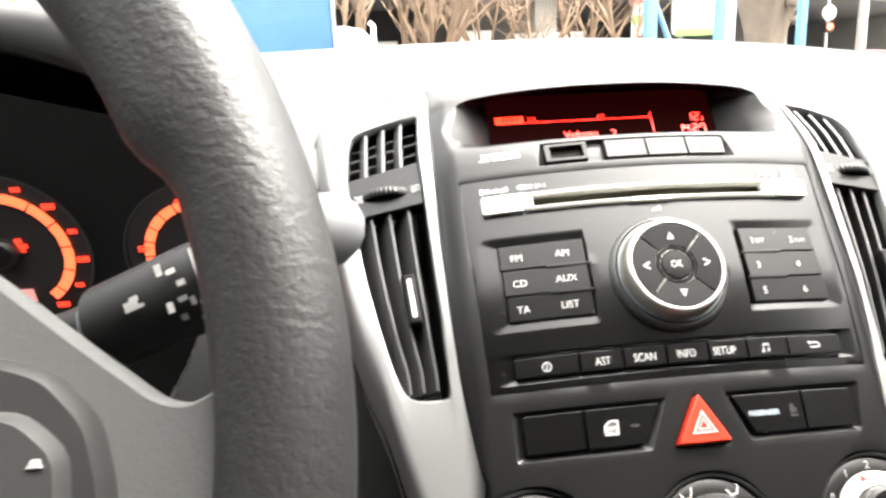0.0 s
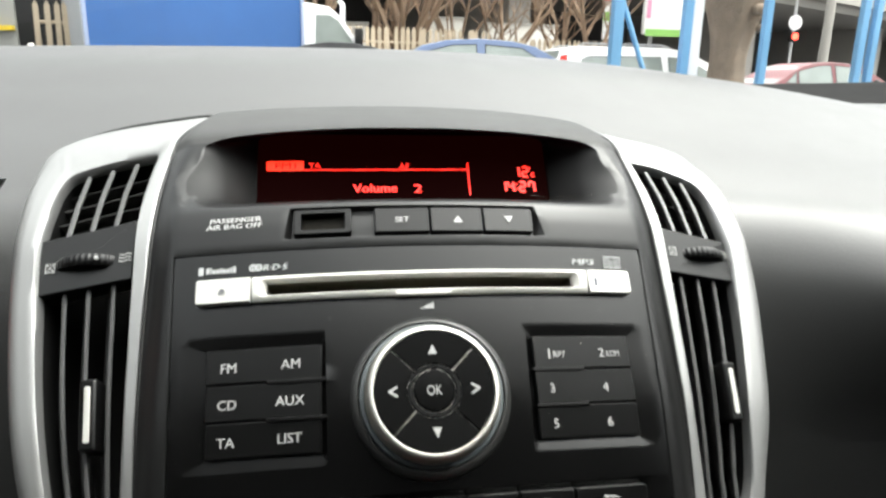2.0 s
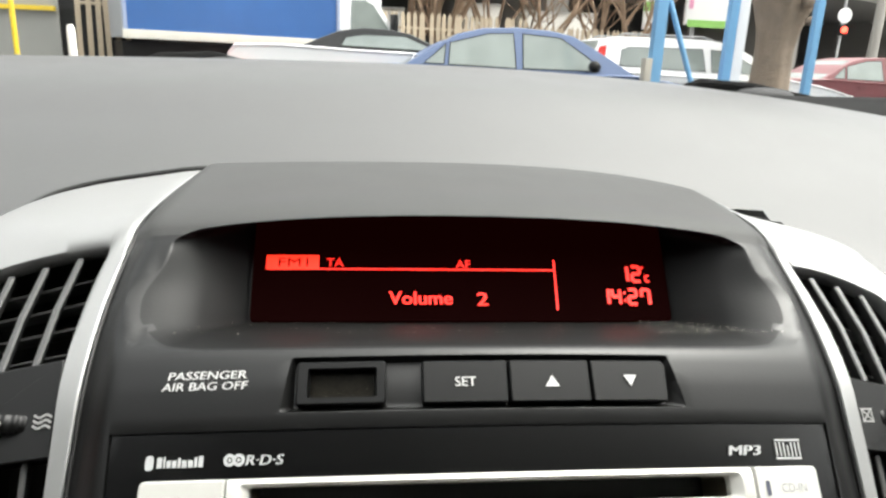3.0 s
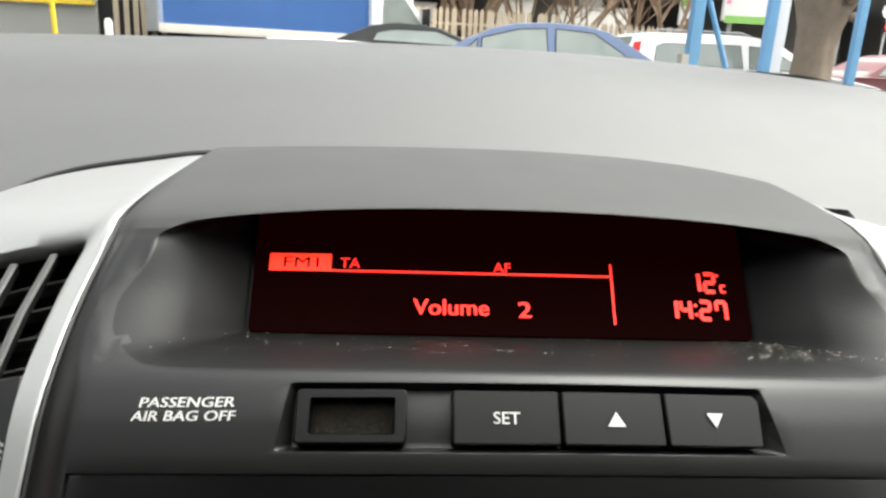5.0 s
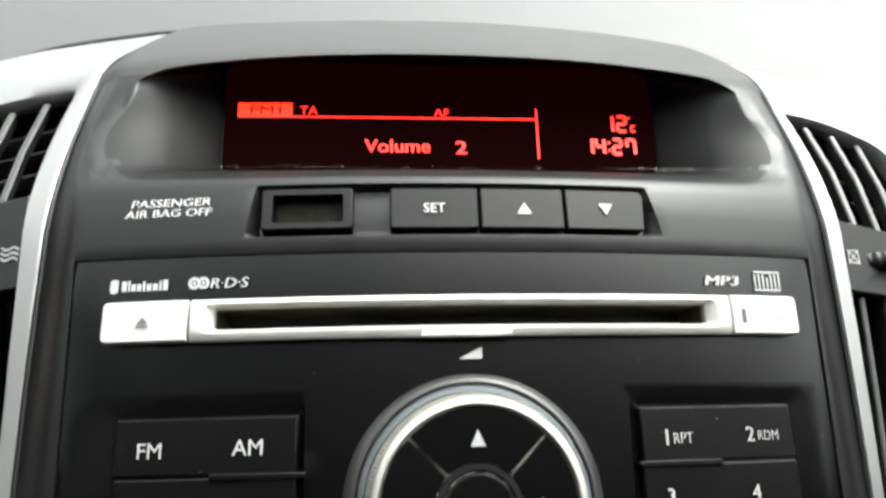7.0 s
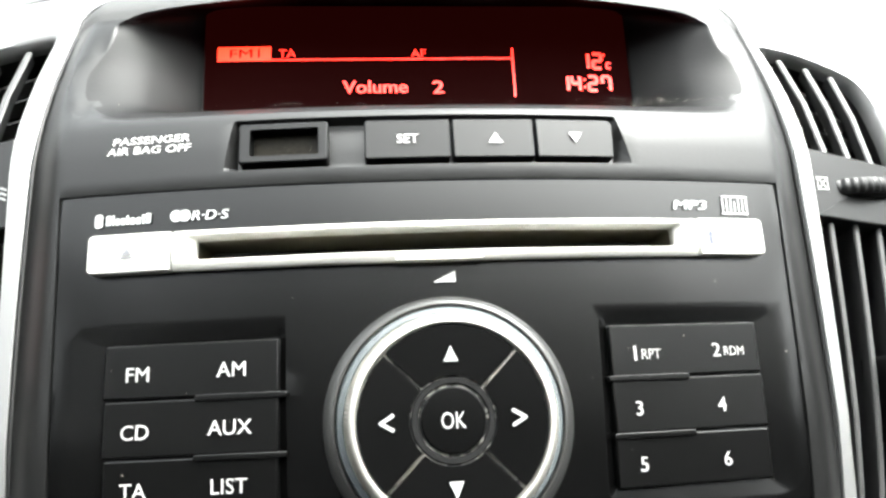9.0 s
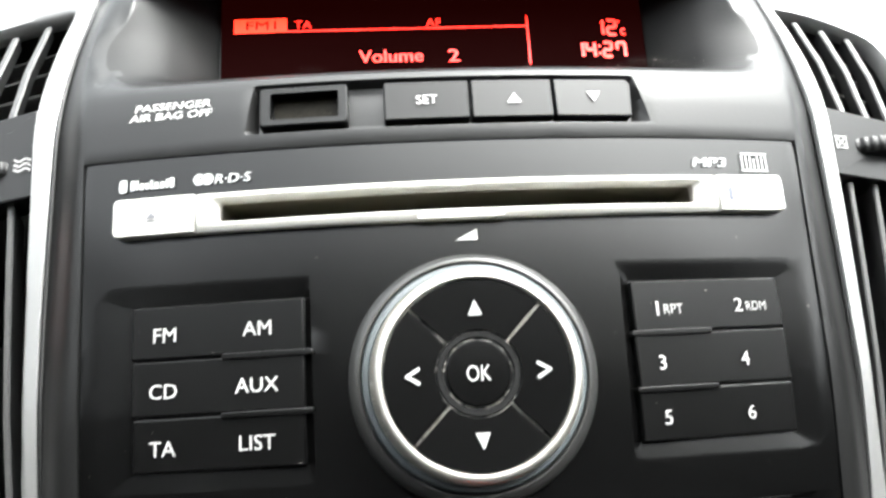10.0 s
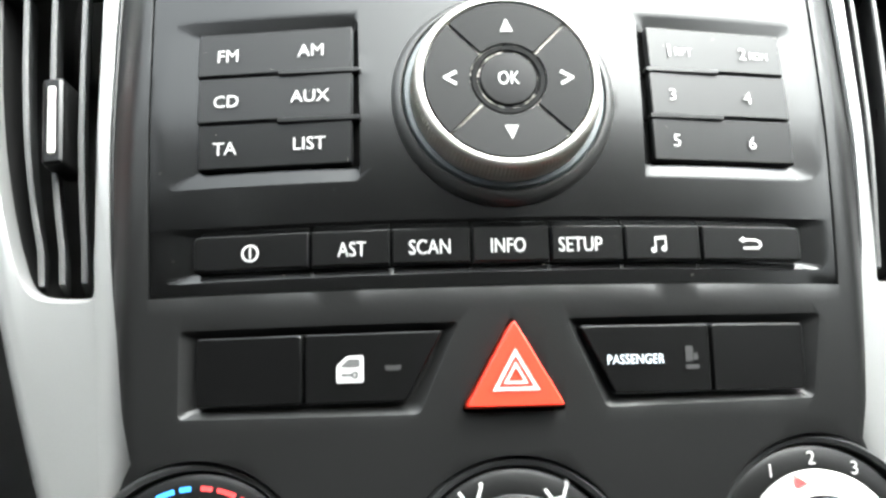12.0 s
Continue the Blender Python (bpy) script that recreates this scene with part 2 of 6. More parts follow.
def recess(rim, floor, deep, r=0.0, r2=None, depth=None):
    """A cutter for a recess whose rim lies on the face itself and whose floor follows the face, deeper by deep."""
    depth = depth or face_depth
    if r:
        rim, floor = rounded(rim, r, 3), rounded(floor, r2 or r, 3)
    k, longer, under = len(rim), [], []
    for i in range(k):
        n = max(1, math.ceil((Vector(rim[(i + 1) % k]) - Vector(rim[i])).length / 0.08))
        for j in range(n):
            longer.append(tuple(Vector(rim[i]).lerp(Vector(rim[(i + 1) % k]), j / n)))
            under.append(tuple(Vector(floor[i]).lerp(Vector(floor[(i + 1) % k]), j / n)))
    rim, floor = longer, under
    a = [Vector((x, depth(x, z), z)) for x, z in rim]
    b = [Vector((x, depth(x, z) + deep, z)) for x, z in floor]
    bm = bmesh.new()
    out = [p + (p - q) * 1.5 for p, q in zip(a, b)]
    # the floor follows the face too, in rings towards its middle
    mx, mz = sum(p.x for p in b) / len(b), sum(p.z for p in b) / len(b)
    inner = [[(mx + (p.x - mx) * f, depth(mx + (p.x - mx) * f, mz + (p.z - mz) * f) + deep, mz + (p.z - mz) * f) for p in b] for f in (0.8, 0.6, 0.4, 0.2, 0.04)]
    ring_faces(bm, [[(p.x, -0.5, p.z) for p in out], out, a, b] + inner)
    bmesh.ops.recalc_face_normals(bm, faces=bm.faces)
    return bm


def slab(xs, zs, depth, thick):
    """A closed sheet over a grid, its front at depth(x, z)."""
    bm = bmesh.new()
    f = [[bm.verts.new((x, depth(x, z), z)) for x in xs] for z in zs]
    b = [[bm.verts.new((x, depth(x, z) + thick, z)) for x in xs] for z in zs]
    nz, nx = len(zs), len(xs)
    for j in range(nz - 1):
        for i in range(nx - 1):
            bm.faces.new((f[j][i], f[j][i + 1], f[j + 1][i + 1], f[j + 1][i]))
            bm.faces.new((b[j][i], b[j + 1][i], b[j + 1][i + 1], b[j][i + 1]))
    for j in range(nz - 1):
        bm.faces.new((f[j][0], f[j + 1][0], b[j + 1][0], b[j][0]))
        bm.faces.new((f[j][-1], b[j][-1], b[j + 1][-1], f[j + 1][-1]))
    for i in range(nx - 1):
        bm.faces.new((f[0][i], b[0][i], b[0][i + 1], f[0][i + 1]))
        bm.faces.new((f[-1][i], f[-1][i + 1], b[-1][i + 1], b[-1][i]))
    bmesh.ops.recalc_face_normals(bm, faces=bm.faces)
    return bm


def cut(bm, cutters, how="DIFFERENCE", bevel=0.0):
    """bm with solids taken out of it (or kept inside them), and its new edges softened."""
    temps = []
    me = bpy.data.meshes.new("temp")
    bm.to_mesh(me)
    bm.free()
    ob = new("temp", me)
    for c in cutters:
        bmesh.ops.recalc_face_normals(c, faces=c.faces)
        cm = bpy.data.meshes.new("temp")
        c.to_mesh(cm)
        c.free()
        co = new("temp", cm)
        mod = ob.modifiers.new("cut", "BOOLEAN")
        mod.operation, mod.object, mod.solver = how, co, "EXACT"
        temps.append(co)
    if bevel:
        mod = ob.modifiers.new("soft", "BEVEL")
        mod.width, mod.segments, mod.limit_method, mod.angle_limit = bevel, 2, "ANGLE", radians(40)
        mod.use_clamp_overlap = True
    dg = bpy.context.evaluated_depsgraph_get()
    dg.update()
    out = bmesh.new()
    out.from_mesh(bpy.data.meshes.new_from_object(ob.evaluated_get(dg)))
    for t in (ob, *temps):
        bpy.data.objects.remove(t)
    return out


def span(a, b, step):
    n = max(1, math.ceil(abs(b - a) / step))
    return [a + (b - a) * i / n for i in range(n + 1)]


def letters(text, cx, cz, height, width=None, lift=0.0015, depth=face_depth, slant=0.0, bold=0.0, bm=None):
    """Flat letters centred at (cx, cz) on the face; height and width are those of the ink."""
    cu = bpy.data.curves.new("temp", "FONT")
    cu.body, cu.resolution_u = text, 3
    ob = new("temp", cu)
    dg = bpy.context.evaluated_depsgraph_get()
    me = bpy.data.meshes.new_from_object(ob.evaluated_get(dg))
    pts = [v.co.copy() for v in me.vertices]
    x0, x1 = min(p.x for p in pts), max(p.x for p in pts)
    y0, y1 = min(p.y for p in pts), max(p.y for p in pts)
    sy = height / (y1 - y0)
    sx = width / (x1 - x0) if width else sy
    bm = bm or bmesh.new()
    vs = []
    # heavier strokes: the same letters laid twice, a hair apart
    for k, aside in enumerate((-bold, bold) if bold else (0.0,)):
        vs = []
        for p in pts:
            v = (p.y - (y0 + y1) / 2) * sy
            u = (p.x - (x0 + x1) / 2) * sx + slant * v + aside * height
            vs.append(bm.verts.new((cx + u, depth(cx + u, cz + v) - lift - 0.0004 * k, cz + v)))
        for f in me.polygons:
            bm.faces.new([vs[i] for i in f.vertices])
    bpy.data.objects.remove(ob)
    return bm


def mark(polys, lift=0.0015, depth=face_depth, bm=None):
    """Flat printed shapes on the face."""
    bm = bm or bmesh.new()
    for poly in polys:
        bm.faces.new([bm.verts.new((x, depth(x, z) - lift, z)) for x, z in poly])
    return bm


def arc_band(cx, cz, r0, r1, a0, a1, n=16):
    """An arc as a row of quads."""
    ang = [radians(a0 + (a1 - a0) * i / n) for i in range(n + 1)]
    pt = lambda r, a: (cx + r * math.cos(a), cz + r * math.sin(a))
    return [[pt(r0, a), pt(r1, a), pt(r1, b), pt(r0, b)] for a, b in zip(ang, ang[1:])]


def stroke(pts, w):
    """A line of printed quads of width w."""
    out = []
    for a, b in zip(pts, pts[1:]):
        a, b = Vector(a), Vector(b)
        d = (b - a).normalized() * w / 2
        n = Vector((-d.y, d.x))
        out.append([tuple(a - d * 0.6 + n), tuple(a - d * 0.6 - n), tuple(b + d * 0.6 - n), tuple(b + d * 0.6 + n)])
    return out


def lathe(profile, centre, depth0, n=64, knurl=0.0):
    """A turned solid on the face round centre; profile: (radius, depth) pairs. Depth counts from depth0."""
    bm = bmesh.new()
    rings = []
    for r, y in profile:
        rings.append([(centre[0] + (r + (knurl if (knurl and i % 2) else 0)) * math.cos(2 * math.pi * i / n), depth0 + y,
                       centre[1] + (r + (knurl if (knurl and i % 2) else 0)) * math.sin(2 * math.pi * i / n)) for i in range(n)])
    ring_faces(bm, rings)
    return bm


def tube(bm, pts, radii, n=7, cap=True):
    """A tapered round bar along points in the world."""
    rings = []
    up = Vector((0.3, 0.2, 1)).normalized()
    for i, p in enumerate(pts):
        p = Vector(p)
        d = (Vector(pts[min(i + 1, len(pts) - 1)]) - Vector(pts[max(i - 1, 0)])).normalized()
        s = d.cross(up)
        s = s.normalized() if s.length > 0.05 else d.cross(Vector((1, 0, 0))).normalized()
        t = d.cross(s)
        r = radii[i] if isinstance(radii, (list, tuple)) else radii
        rings.append([bm.verts.new(p + s * r * math.cos(2 * math.pi * k / n) + t * r * math.sin(2 * math.pi * k / n)) for k in range(n)])
    for a, b in zip(rings, rings[1:]):
        for k in range(n):
            bm.faces.new((a[k], a[(k + 1) % n], b[(k + 1) % n], b[k]))
    if cap:
        bm.faces.new(rings[0])
        bm.faces.new(rings[-1])
    return bm


def block(x0, y0, z0, x1, y1, z1, edge=0.0, bm=None):
    """A box in the world, edges softened where asked."""
    own = bmesh.new()
    bmesh.ops.create_cube(own, size=1)
    for v in own.verts:
        v.co = Vector(((x0 + x1) / 2 + v.co.x * (x1 - x0), (y0 + y1) / 2 + v.co.y * (y1 - y0), (z0 + z1) / 2 + v.co.z * (z1 - z0)))
    if edge:
        bmesh.ops.bevel(own, geom=own.edges[:], offset=edge, segments=2, affect="EDGES", profile=0.7)
    if bm is None:
        return own
    me = bpy.data.meshes.new("temp")
    own.to_mesh(me)
    own.free()
    bm.from_mesh(me)
    bpy.data.meshes.remove(me)
    return bm


def mirrored(pts):
    """The outline on the other side, in the same turning sense."""
    return [(-x, z) for x, z in reversed(pts)]


# ---- dashboard ----
OUTER = [(-1.0, 1.165), (-1.20, 1.120), (-1.42, 1.075), (-1.575, 0.995), (-1.665, 0.86), (-1.73, 0.66), (-1.72, 0.40), (-1.695, 0.1), (-1.667, -0.18), (-1.605, -0.55), (-1.515, -0.9), (-1.40, -1.2), (-1.32, -1.5), (-1.2, -1.9), (-1.1, -2.2)]


def edge_x(table, z):
    t = sorted(table)
    return float(np.interp(z, [a for a, _ in t], [b for _, b in t]))


SECTION = [(6.9, 0.35), (6.0, 0.55), (5.0, 0.73), (4.2, 0.825), (3.5, 0.885), (2.85, 0.89), (2.3, 0.80), (1.8, 0.60), (1.4, 0.42), (1.1, 0.28), (0.85, 0.15),
           (0.65, 0.04), (0.5, -0.15), (0.4, -0.4), (0.34, -0.8), (0.34, -1.2), (0.4, -1.7), (0.6, -2.3), (1.0, -3.0)]


def dash_drop(x):
    return -0.021 * min(x, 4.2) ** 2 if x > 0 else -0.006 * x * x


def dashboard():
    k = len(SECTION)
    fine = []
    for i in range(k - 1):
        p0, p1, p2, p3 = (Vector(SECTION[min(max(j, 0), k - 1)]) for j in (i - 1, i, i + 1, i + 2))
        for s in range(8):
            t = s / 8
            fine.append(0.5 * ((2 * p1) + (p2 - p0) * t + (2 * p0 - 5 * p1 + 4 * p2 - p3) * t * t + (3 * p1 - p0 - 3 * p2 + p3) * t ** 3))
    fine.append(Vector(SECTION[-1]))
    bm = bmesh.new()
    rows = []
    for x in sorted(set(round(q, 4) for q in span(-7.88, -5.0, 0.16) + span(-5.0, -3.2, 0.08) + span(-3.2, -1.8, 0.025) + span(-1.8, 1.8, 0.05) + span(1.8, 7.88, 0.16))):
        row = []
        for p in fine:
            y, z = p
            z += dash_drop(x) * smooth_step(0.3, 1.6, y)
            zc = z * CL + y * SL
            if abs(x) < 1.72 and zc < 1.0 and abs(x) < -edge_x([(b, a) for a, b in OUTER], zc) - 0.17:
                y, z = y + 0.9 * CL, z - 0.9 * SL
            if -5.5 < x < -1.93 and edge_x([(-2.9, -1.6), (-2.64, -1.2), (-2.41, -0.77), (-2.09, -0.59), (-1.8, -0.42)], x) < z < 0.16:
                y = max(y, 0.95)
            y -= 0.8 * smooth_step(1.5, 3.3, x) * smooth_step(-0.75, 0.3, -z) * (1 - 0.9 * smooth_step(0.2, 1.2, -z))
            y -= 0.02 * max(0, abs(x) - 4.5) ** 2 * smooth_step(4, 6, y)
            row.append(bm.verts.new((0.1 * x, 0.1 * y, RADIO_TOP + 0.1 * z)))
        last = bm.verts.new((0.1 * x, 0.62, RADIO_TOP - 0.3))
        rows.append(row + [last])
    split = 8 * 15
    low = bmesh.new()
    twin = [[low.verts.new(v.co) for v in row[split:]] for row in rows]
    for a, b in zip(rows, rows[1:]):
        for j in range(split):
            bm.faces.new((a[j], a[j + 1], b[j + 1], b[j]))
        bm.faces.new((a[-1], a[0], b[0], b[-1]))
    for a, b in zip(twin, twin[1:]):
        for j in range(len(a) - 1):
            low.faces.new((a[j], a[j + 1], b[j + 1], b[j]))
    ob = tagged(part("dashboard", bm, DASH, space="world", angle=50), "grey grained soft plastic dashboard top below the windscreen", "dashboard")
    part("lower_panel", low, DASH, ob, "dark grey lower dashboard panel", space="world", angle=50)
    return ob


dash = dashboard()

# ---- centre face ----
OUTER_RIGHT = [(-0.99, 0.93), (-1.12, 0.88), (-1.27, 0.835), (-1.42, 0.765), (-1.54, 0.68), (-1.635, 0.56), (-1.665, 0.36), (-1.665, 0.1), (-1.65, -0.18), (-1.59, -0.55), (-1.51, -0.9)] + OUTER[11:]
BORDER = [(-0.995, 1.17), (-1.005, 1.0), (-1.02, 0.8), (-1.042, 0.6), (-1.055, 0.4), (-1.06, 0.1), (-1.06, -0.3), (-1.05, -0.7), (-1.03, -1.06), (-0.985, -1.38), (-0.955, -1.5), (-1.02, -1.62), (-1.05, -1.8), (-1.0, -2.3)]
RADIO_OUT = [(-0.915, -1.09), (0.915, -1.09), (0.952, 0.0), (-0.952, 0.0)]
DIALS = [(-0.79, -1.795), (0.0, -1.805), (0.80, -1.78)]


def flowing(pts, n=4):
    """A smooth line through the points."""
    out, k = [], len(pts)
    for i in range(k - 1):
        p0, p1, p2, p3 = (Vector(pts[min(max(j, 0), k - 1)]) for j in (i - 1, i, i + 1, i + 2))
        for t in (j / n for j in range(n)):
            out.append(tuple(0.5 * ((2 * p1) + (p2 - p0) * t + (2 * p0 - 5 * p1 + 4 * p2 - p3) * t * t + (3 * p1 - p0 - 3 * p2 + p3) * t ** 3)))
    return out + [tuple(pts[-1])]


def centre_fascia():
    top = [(x, 1.10 + 0.07 * (min(x, 0) / 0.995) ** 2 - 0.14 * (max(x, 0) / 0.995) ** 4) for x in span(0.995, -0.995, 0.1)]
    outline = top + BORDER[1:] + [(-x, z) for x, z in reversed(BORDER[1:])]
    bm = slab(span(-1.15, -0.92, 0.02) + span(-0.92, 0.92, 0.046)[1:-1] + span(0.92, 1.15, 0.02), span(-2.2, 0.1, 0.06) + span(0.1, 1.32, 0.022)[1:], face_depth, 0.5)
    bm = cut(bm, [loft(outline, outline, -1.0, 3.0)], "INTERSECT")
    # display pocket
    lip = [(0.0, 0.234), (-0.4, 0.236), (-0.68, 0.239), (-0.80, 0.245), (-0.850, 0.266), (-0.870, 0.33), (-0.882, 0.44), (-0.896, 0.53), (-0.898, 0.578), (-0.85, 0.608), (-0.75, 0.626), (-0.5, 0.643), (-0.25, 0.649), (0.0, 0.650)]
    lip = flowing(lip)
    lip = lip + [(-x, z) for x, z in reversed(lip[1:-1])]
    deep = [(0.0, 0.374), (-0.35, 0.374), (-0.6, 0.374), (-0.68, 0.374), (-0.698, 0.380), (-0.70, 0.43), (-0.70, 0.50), (-0.70, 0.62), (-0.695, 0.68), (-0.67, 0.725), (-0.62, 0.745), (-0.45, 0.757), (-0.22, 0.762), (0.0, 0.762)]
    deep = flowing(deep)
    deep = deep + [(-x, z) for x, z in reversed(deep[1:-1])]
    side = [1 - smooth_step(0.38, 0.63, z) for x, z in lip]
    flare = [(x * (1 + 0.14 * e * smooth_step(0.21, 0.34, z)), z - 0.034 * e * (1 - smooth_step(0.23, 0.38, z))) for (x, z), e in zip(lip, side)]
    on_face = [Vector((x, face_depth(x, z), z)) for x, z in flare]
    floor = [Vector((x, 0.33, z)) for x, z in deep]
    rings = []
    for out, down in ((1.0, 0.0), (0.85, 0.006), (0.68, 0.025), (0.50, 0.06), (0.33, 0.115), (0.18, 0.19), (0.07, 0.29), (0.0, 0.40)):
        ring = []
        for (x, z), p, f, e in zip(lip, on_face, floor, side):
            straight = Vector((x, face_depth(x, z), z)).lerp(f, down)
            ring.append(straight + (p - Vector((x, face_depth(x, z), z))) * out * e)
        rings.append(ring)
    ahead = [p + ((p - q) * 2.0 if e > 0.05 else (p - f) * 0.3) for p, q, f, e in zip(on_face, rings[1], floor, side)]
    hollow = bmesh.new()
    ring_faces(hollow, [[(p.x, -0.6, p.z) for p in ahead], ahead] + rings + [floor])
    bmesh.ops.recalc_face_normals(hollow, faces=hollow.faces)
    cutters = [hollow]
    cutters.append(loft(shrink(RADIO_OUT, -0.007), shrink(RADIO_OUT, -0.007), -0.5, 0.12))
    cutters.append(recess([(-0.535, 0.044), (0.528, 0.044), (0.494, 0.184), (-0.512, 0.184)], [(-0.504, 0.056), (0.487, 0.056), (0.483, 0.172), (-0.502, 0.172)], 0.036, 0.01))
    cutters.append(recess([(-0.835, -1.397), (-0.228, -1.40), (-0.128, -1.178), (-0.835, -1.178)], [(-0.797, -1.374), (-0.252, -1.374), (-0.158, -1.194), (-0.797, -1.194)], 0.032, 0.015))
    cutters.append(recess([(0.238, -1.397), (0.815, -1.39), (0.85, -1.170), (0.145, -1.176)], [(0.258, -1.372), (0.80, -1.372), (0.805, -1.19), (0.17, -1.19)], 0.032, 0.015))
    tri = rounded([(-0.132, -1.402), (0.14, -1.402), (0.004, -1.165)], 0.02, 3)
    cutters.append(loft(tri, tri, -0.3, 0.1))
    for c in DIALS:
        cutters.append(loft(circle(*c, 0.30), circle(*c, 0.30), -0.3, 0.2))
    bm = cut(bm, cutters, bevel=0.005)
    # the hood above the display is of the dashboard's grained plastic, the pocket's inside a matte, darker copy of the
    # fascia's for its shade
    bm.faces.index_update()
    steps = rings + [floor]
    near = np.array([[tuple((a[j] + a[j - 1] + b[j] + b[j - 1]) / 4) for j in range(len(lip))] for a, b in zip(steps, steps[1:])])
    hood, lining = [], []
    for f in bm.faces:
        x, y, z = f.calc_center_median()
        if z > 0.60 and abs(y - face_depth(x, z)) < 0.03:
            hood.append(f.index)
        elif 0.15 < z < 0.8 and abs(x) < 1.0 and y > face_depth(x, z) + 0.002 and ((near - (x, y, z)) ** 2).sum(2).min(1).argmin() >= 2:
            lining.append(f.index)
    ob = part("centre_fascia", bm, FASCIA, angle=32)
    ob.data.materials.append(HOOD)
    ob.data.materials.append(POCKET)
    for k, faces in ((1, hood), (2, lining)):
        for i in faces:
            ob.data.polygons[i].material_index = k
    return tagged(ob, "dark grey plastic centre fascia with a hooded display recess", "car console")


fascia = centre_fascia()
air = letters("PASSENGER", -0.722, 0.1435, 0.0205, 0.200, slant=0.12, bold=0.03)
letters("AIR BAG OFF", -0.727, 0.1155, 0.0205, 0.217, slant=0.12, bold=0.03, bm=air)
part("lettering", air, BRIGHTPRINT, fascia, "white printed airbag warning")


def indicator_window():
    fr = cut(plate(rounded(box_outline(-0.497, 0.059, -0.269, 0.171), 0.012), 0.008, 0.05, 0.01),
             [loft(rounded(box_outline(-0.471, 0.076, -0.291, 0.155), 0.006), rounded(box_outline(-0.462, 0.082, -0.298, 0.149), 0.006), -0.12, 0.04)])
    frame_ob = part("indicator_window", fr, BUTTON, fascia, "small black framed indicator window")
    part("window_pane", plate(rounded(box_outline(-0.464, 0.080, -0.296, 0.151), 0.005), -0.03, 0.02, 0.004), PANE, frame_ob, "smoked glossy pane with brownish dust")
    d = bmesh.new()
    rng = random.Random(4)
    for i in range(70):
        x, z = rng.uniform(-0.461, -0.299), min(0.147, 0.083 + abs(rng.gauss(0, 0.014)))
        r = rng.uniform(0.0004, 0.0010)
        mark([circle(x, z, r, 5)], 0.0 - 0.026, bm=d)
    tagged(part("dust", d, mat("brown_dust", (0.07, 0.062, 0.045), 0.9), frame_ob, "brownish dust specks"), kind="stuff")


indicator_window()


def key(name, outline, proud=0.006, parent=None, label="", edge=0.008, depth=face_depth, dome=0.0, material=None, thick=0.08, ink=None, ink_material=None, ink_label=""):
    ob = part(name, plate(outline, proud, thick, edge, depth, dome=dome), material or BUTTON, parent, label)
    if ink is not None:
        part("symbol", ink, ink_material or PRINT, ob, ink_label)
    return ob


def tri_up(x, z, w, h):
    return [(x - w / 2, z - h / 2), (x + w / 2, z - h / 2), (x, z + h / 2)]


def tri_down(x, z, w, h):
    return [(x - w / 2, z + h / 2), (x, z - h / 2), (x + w / 2, z + h / 2)]


LIFT = 0.008
key("set_button", rounded(box_outline(-0.177, 0.059, 0.044, 0.169), 0.008), parent=fascia, label="black SET button", ink=letters("SET", -0.067, 0.112, 0.0245, 0.054, LIFT, bold=0.012), ink_material=BRIGHTPRINT)
key("up_button", rounded(box_outline(0.049, 0.059, 0.264, 0.169), 0.008), parent=fascia, ink=mark([tri_up(0.160, 0.112, 0.038, 0.029)], LIFT), ink_material=BRIGHTPRINT)
key("down_button", rounded([(0.269, 0.059), (0.477, 0.059), (0.482, 0.155), (0.471, 0.169), (0.269, 0.169)], 0.008), parent=fascia, ink=mark([tri_down(0.374, 0.113, 0.036, 0.029)], LIFT), ink_material=BRIGHTPRINT)


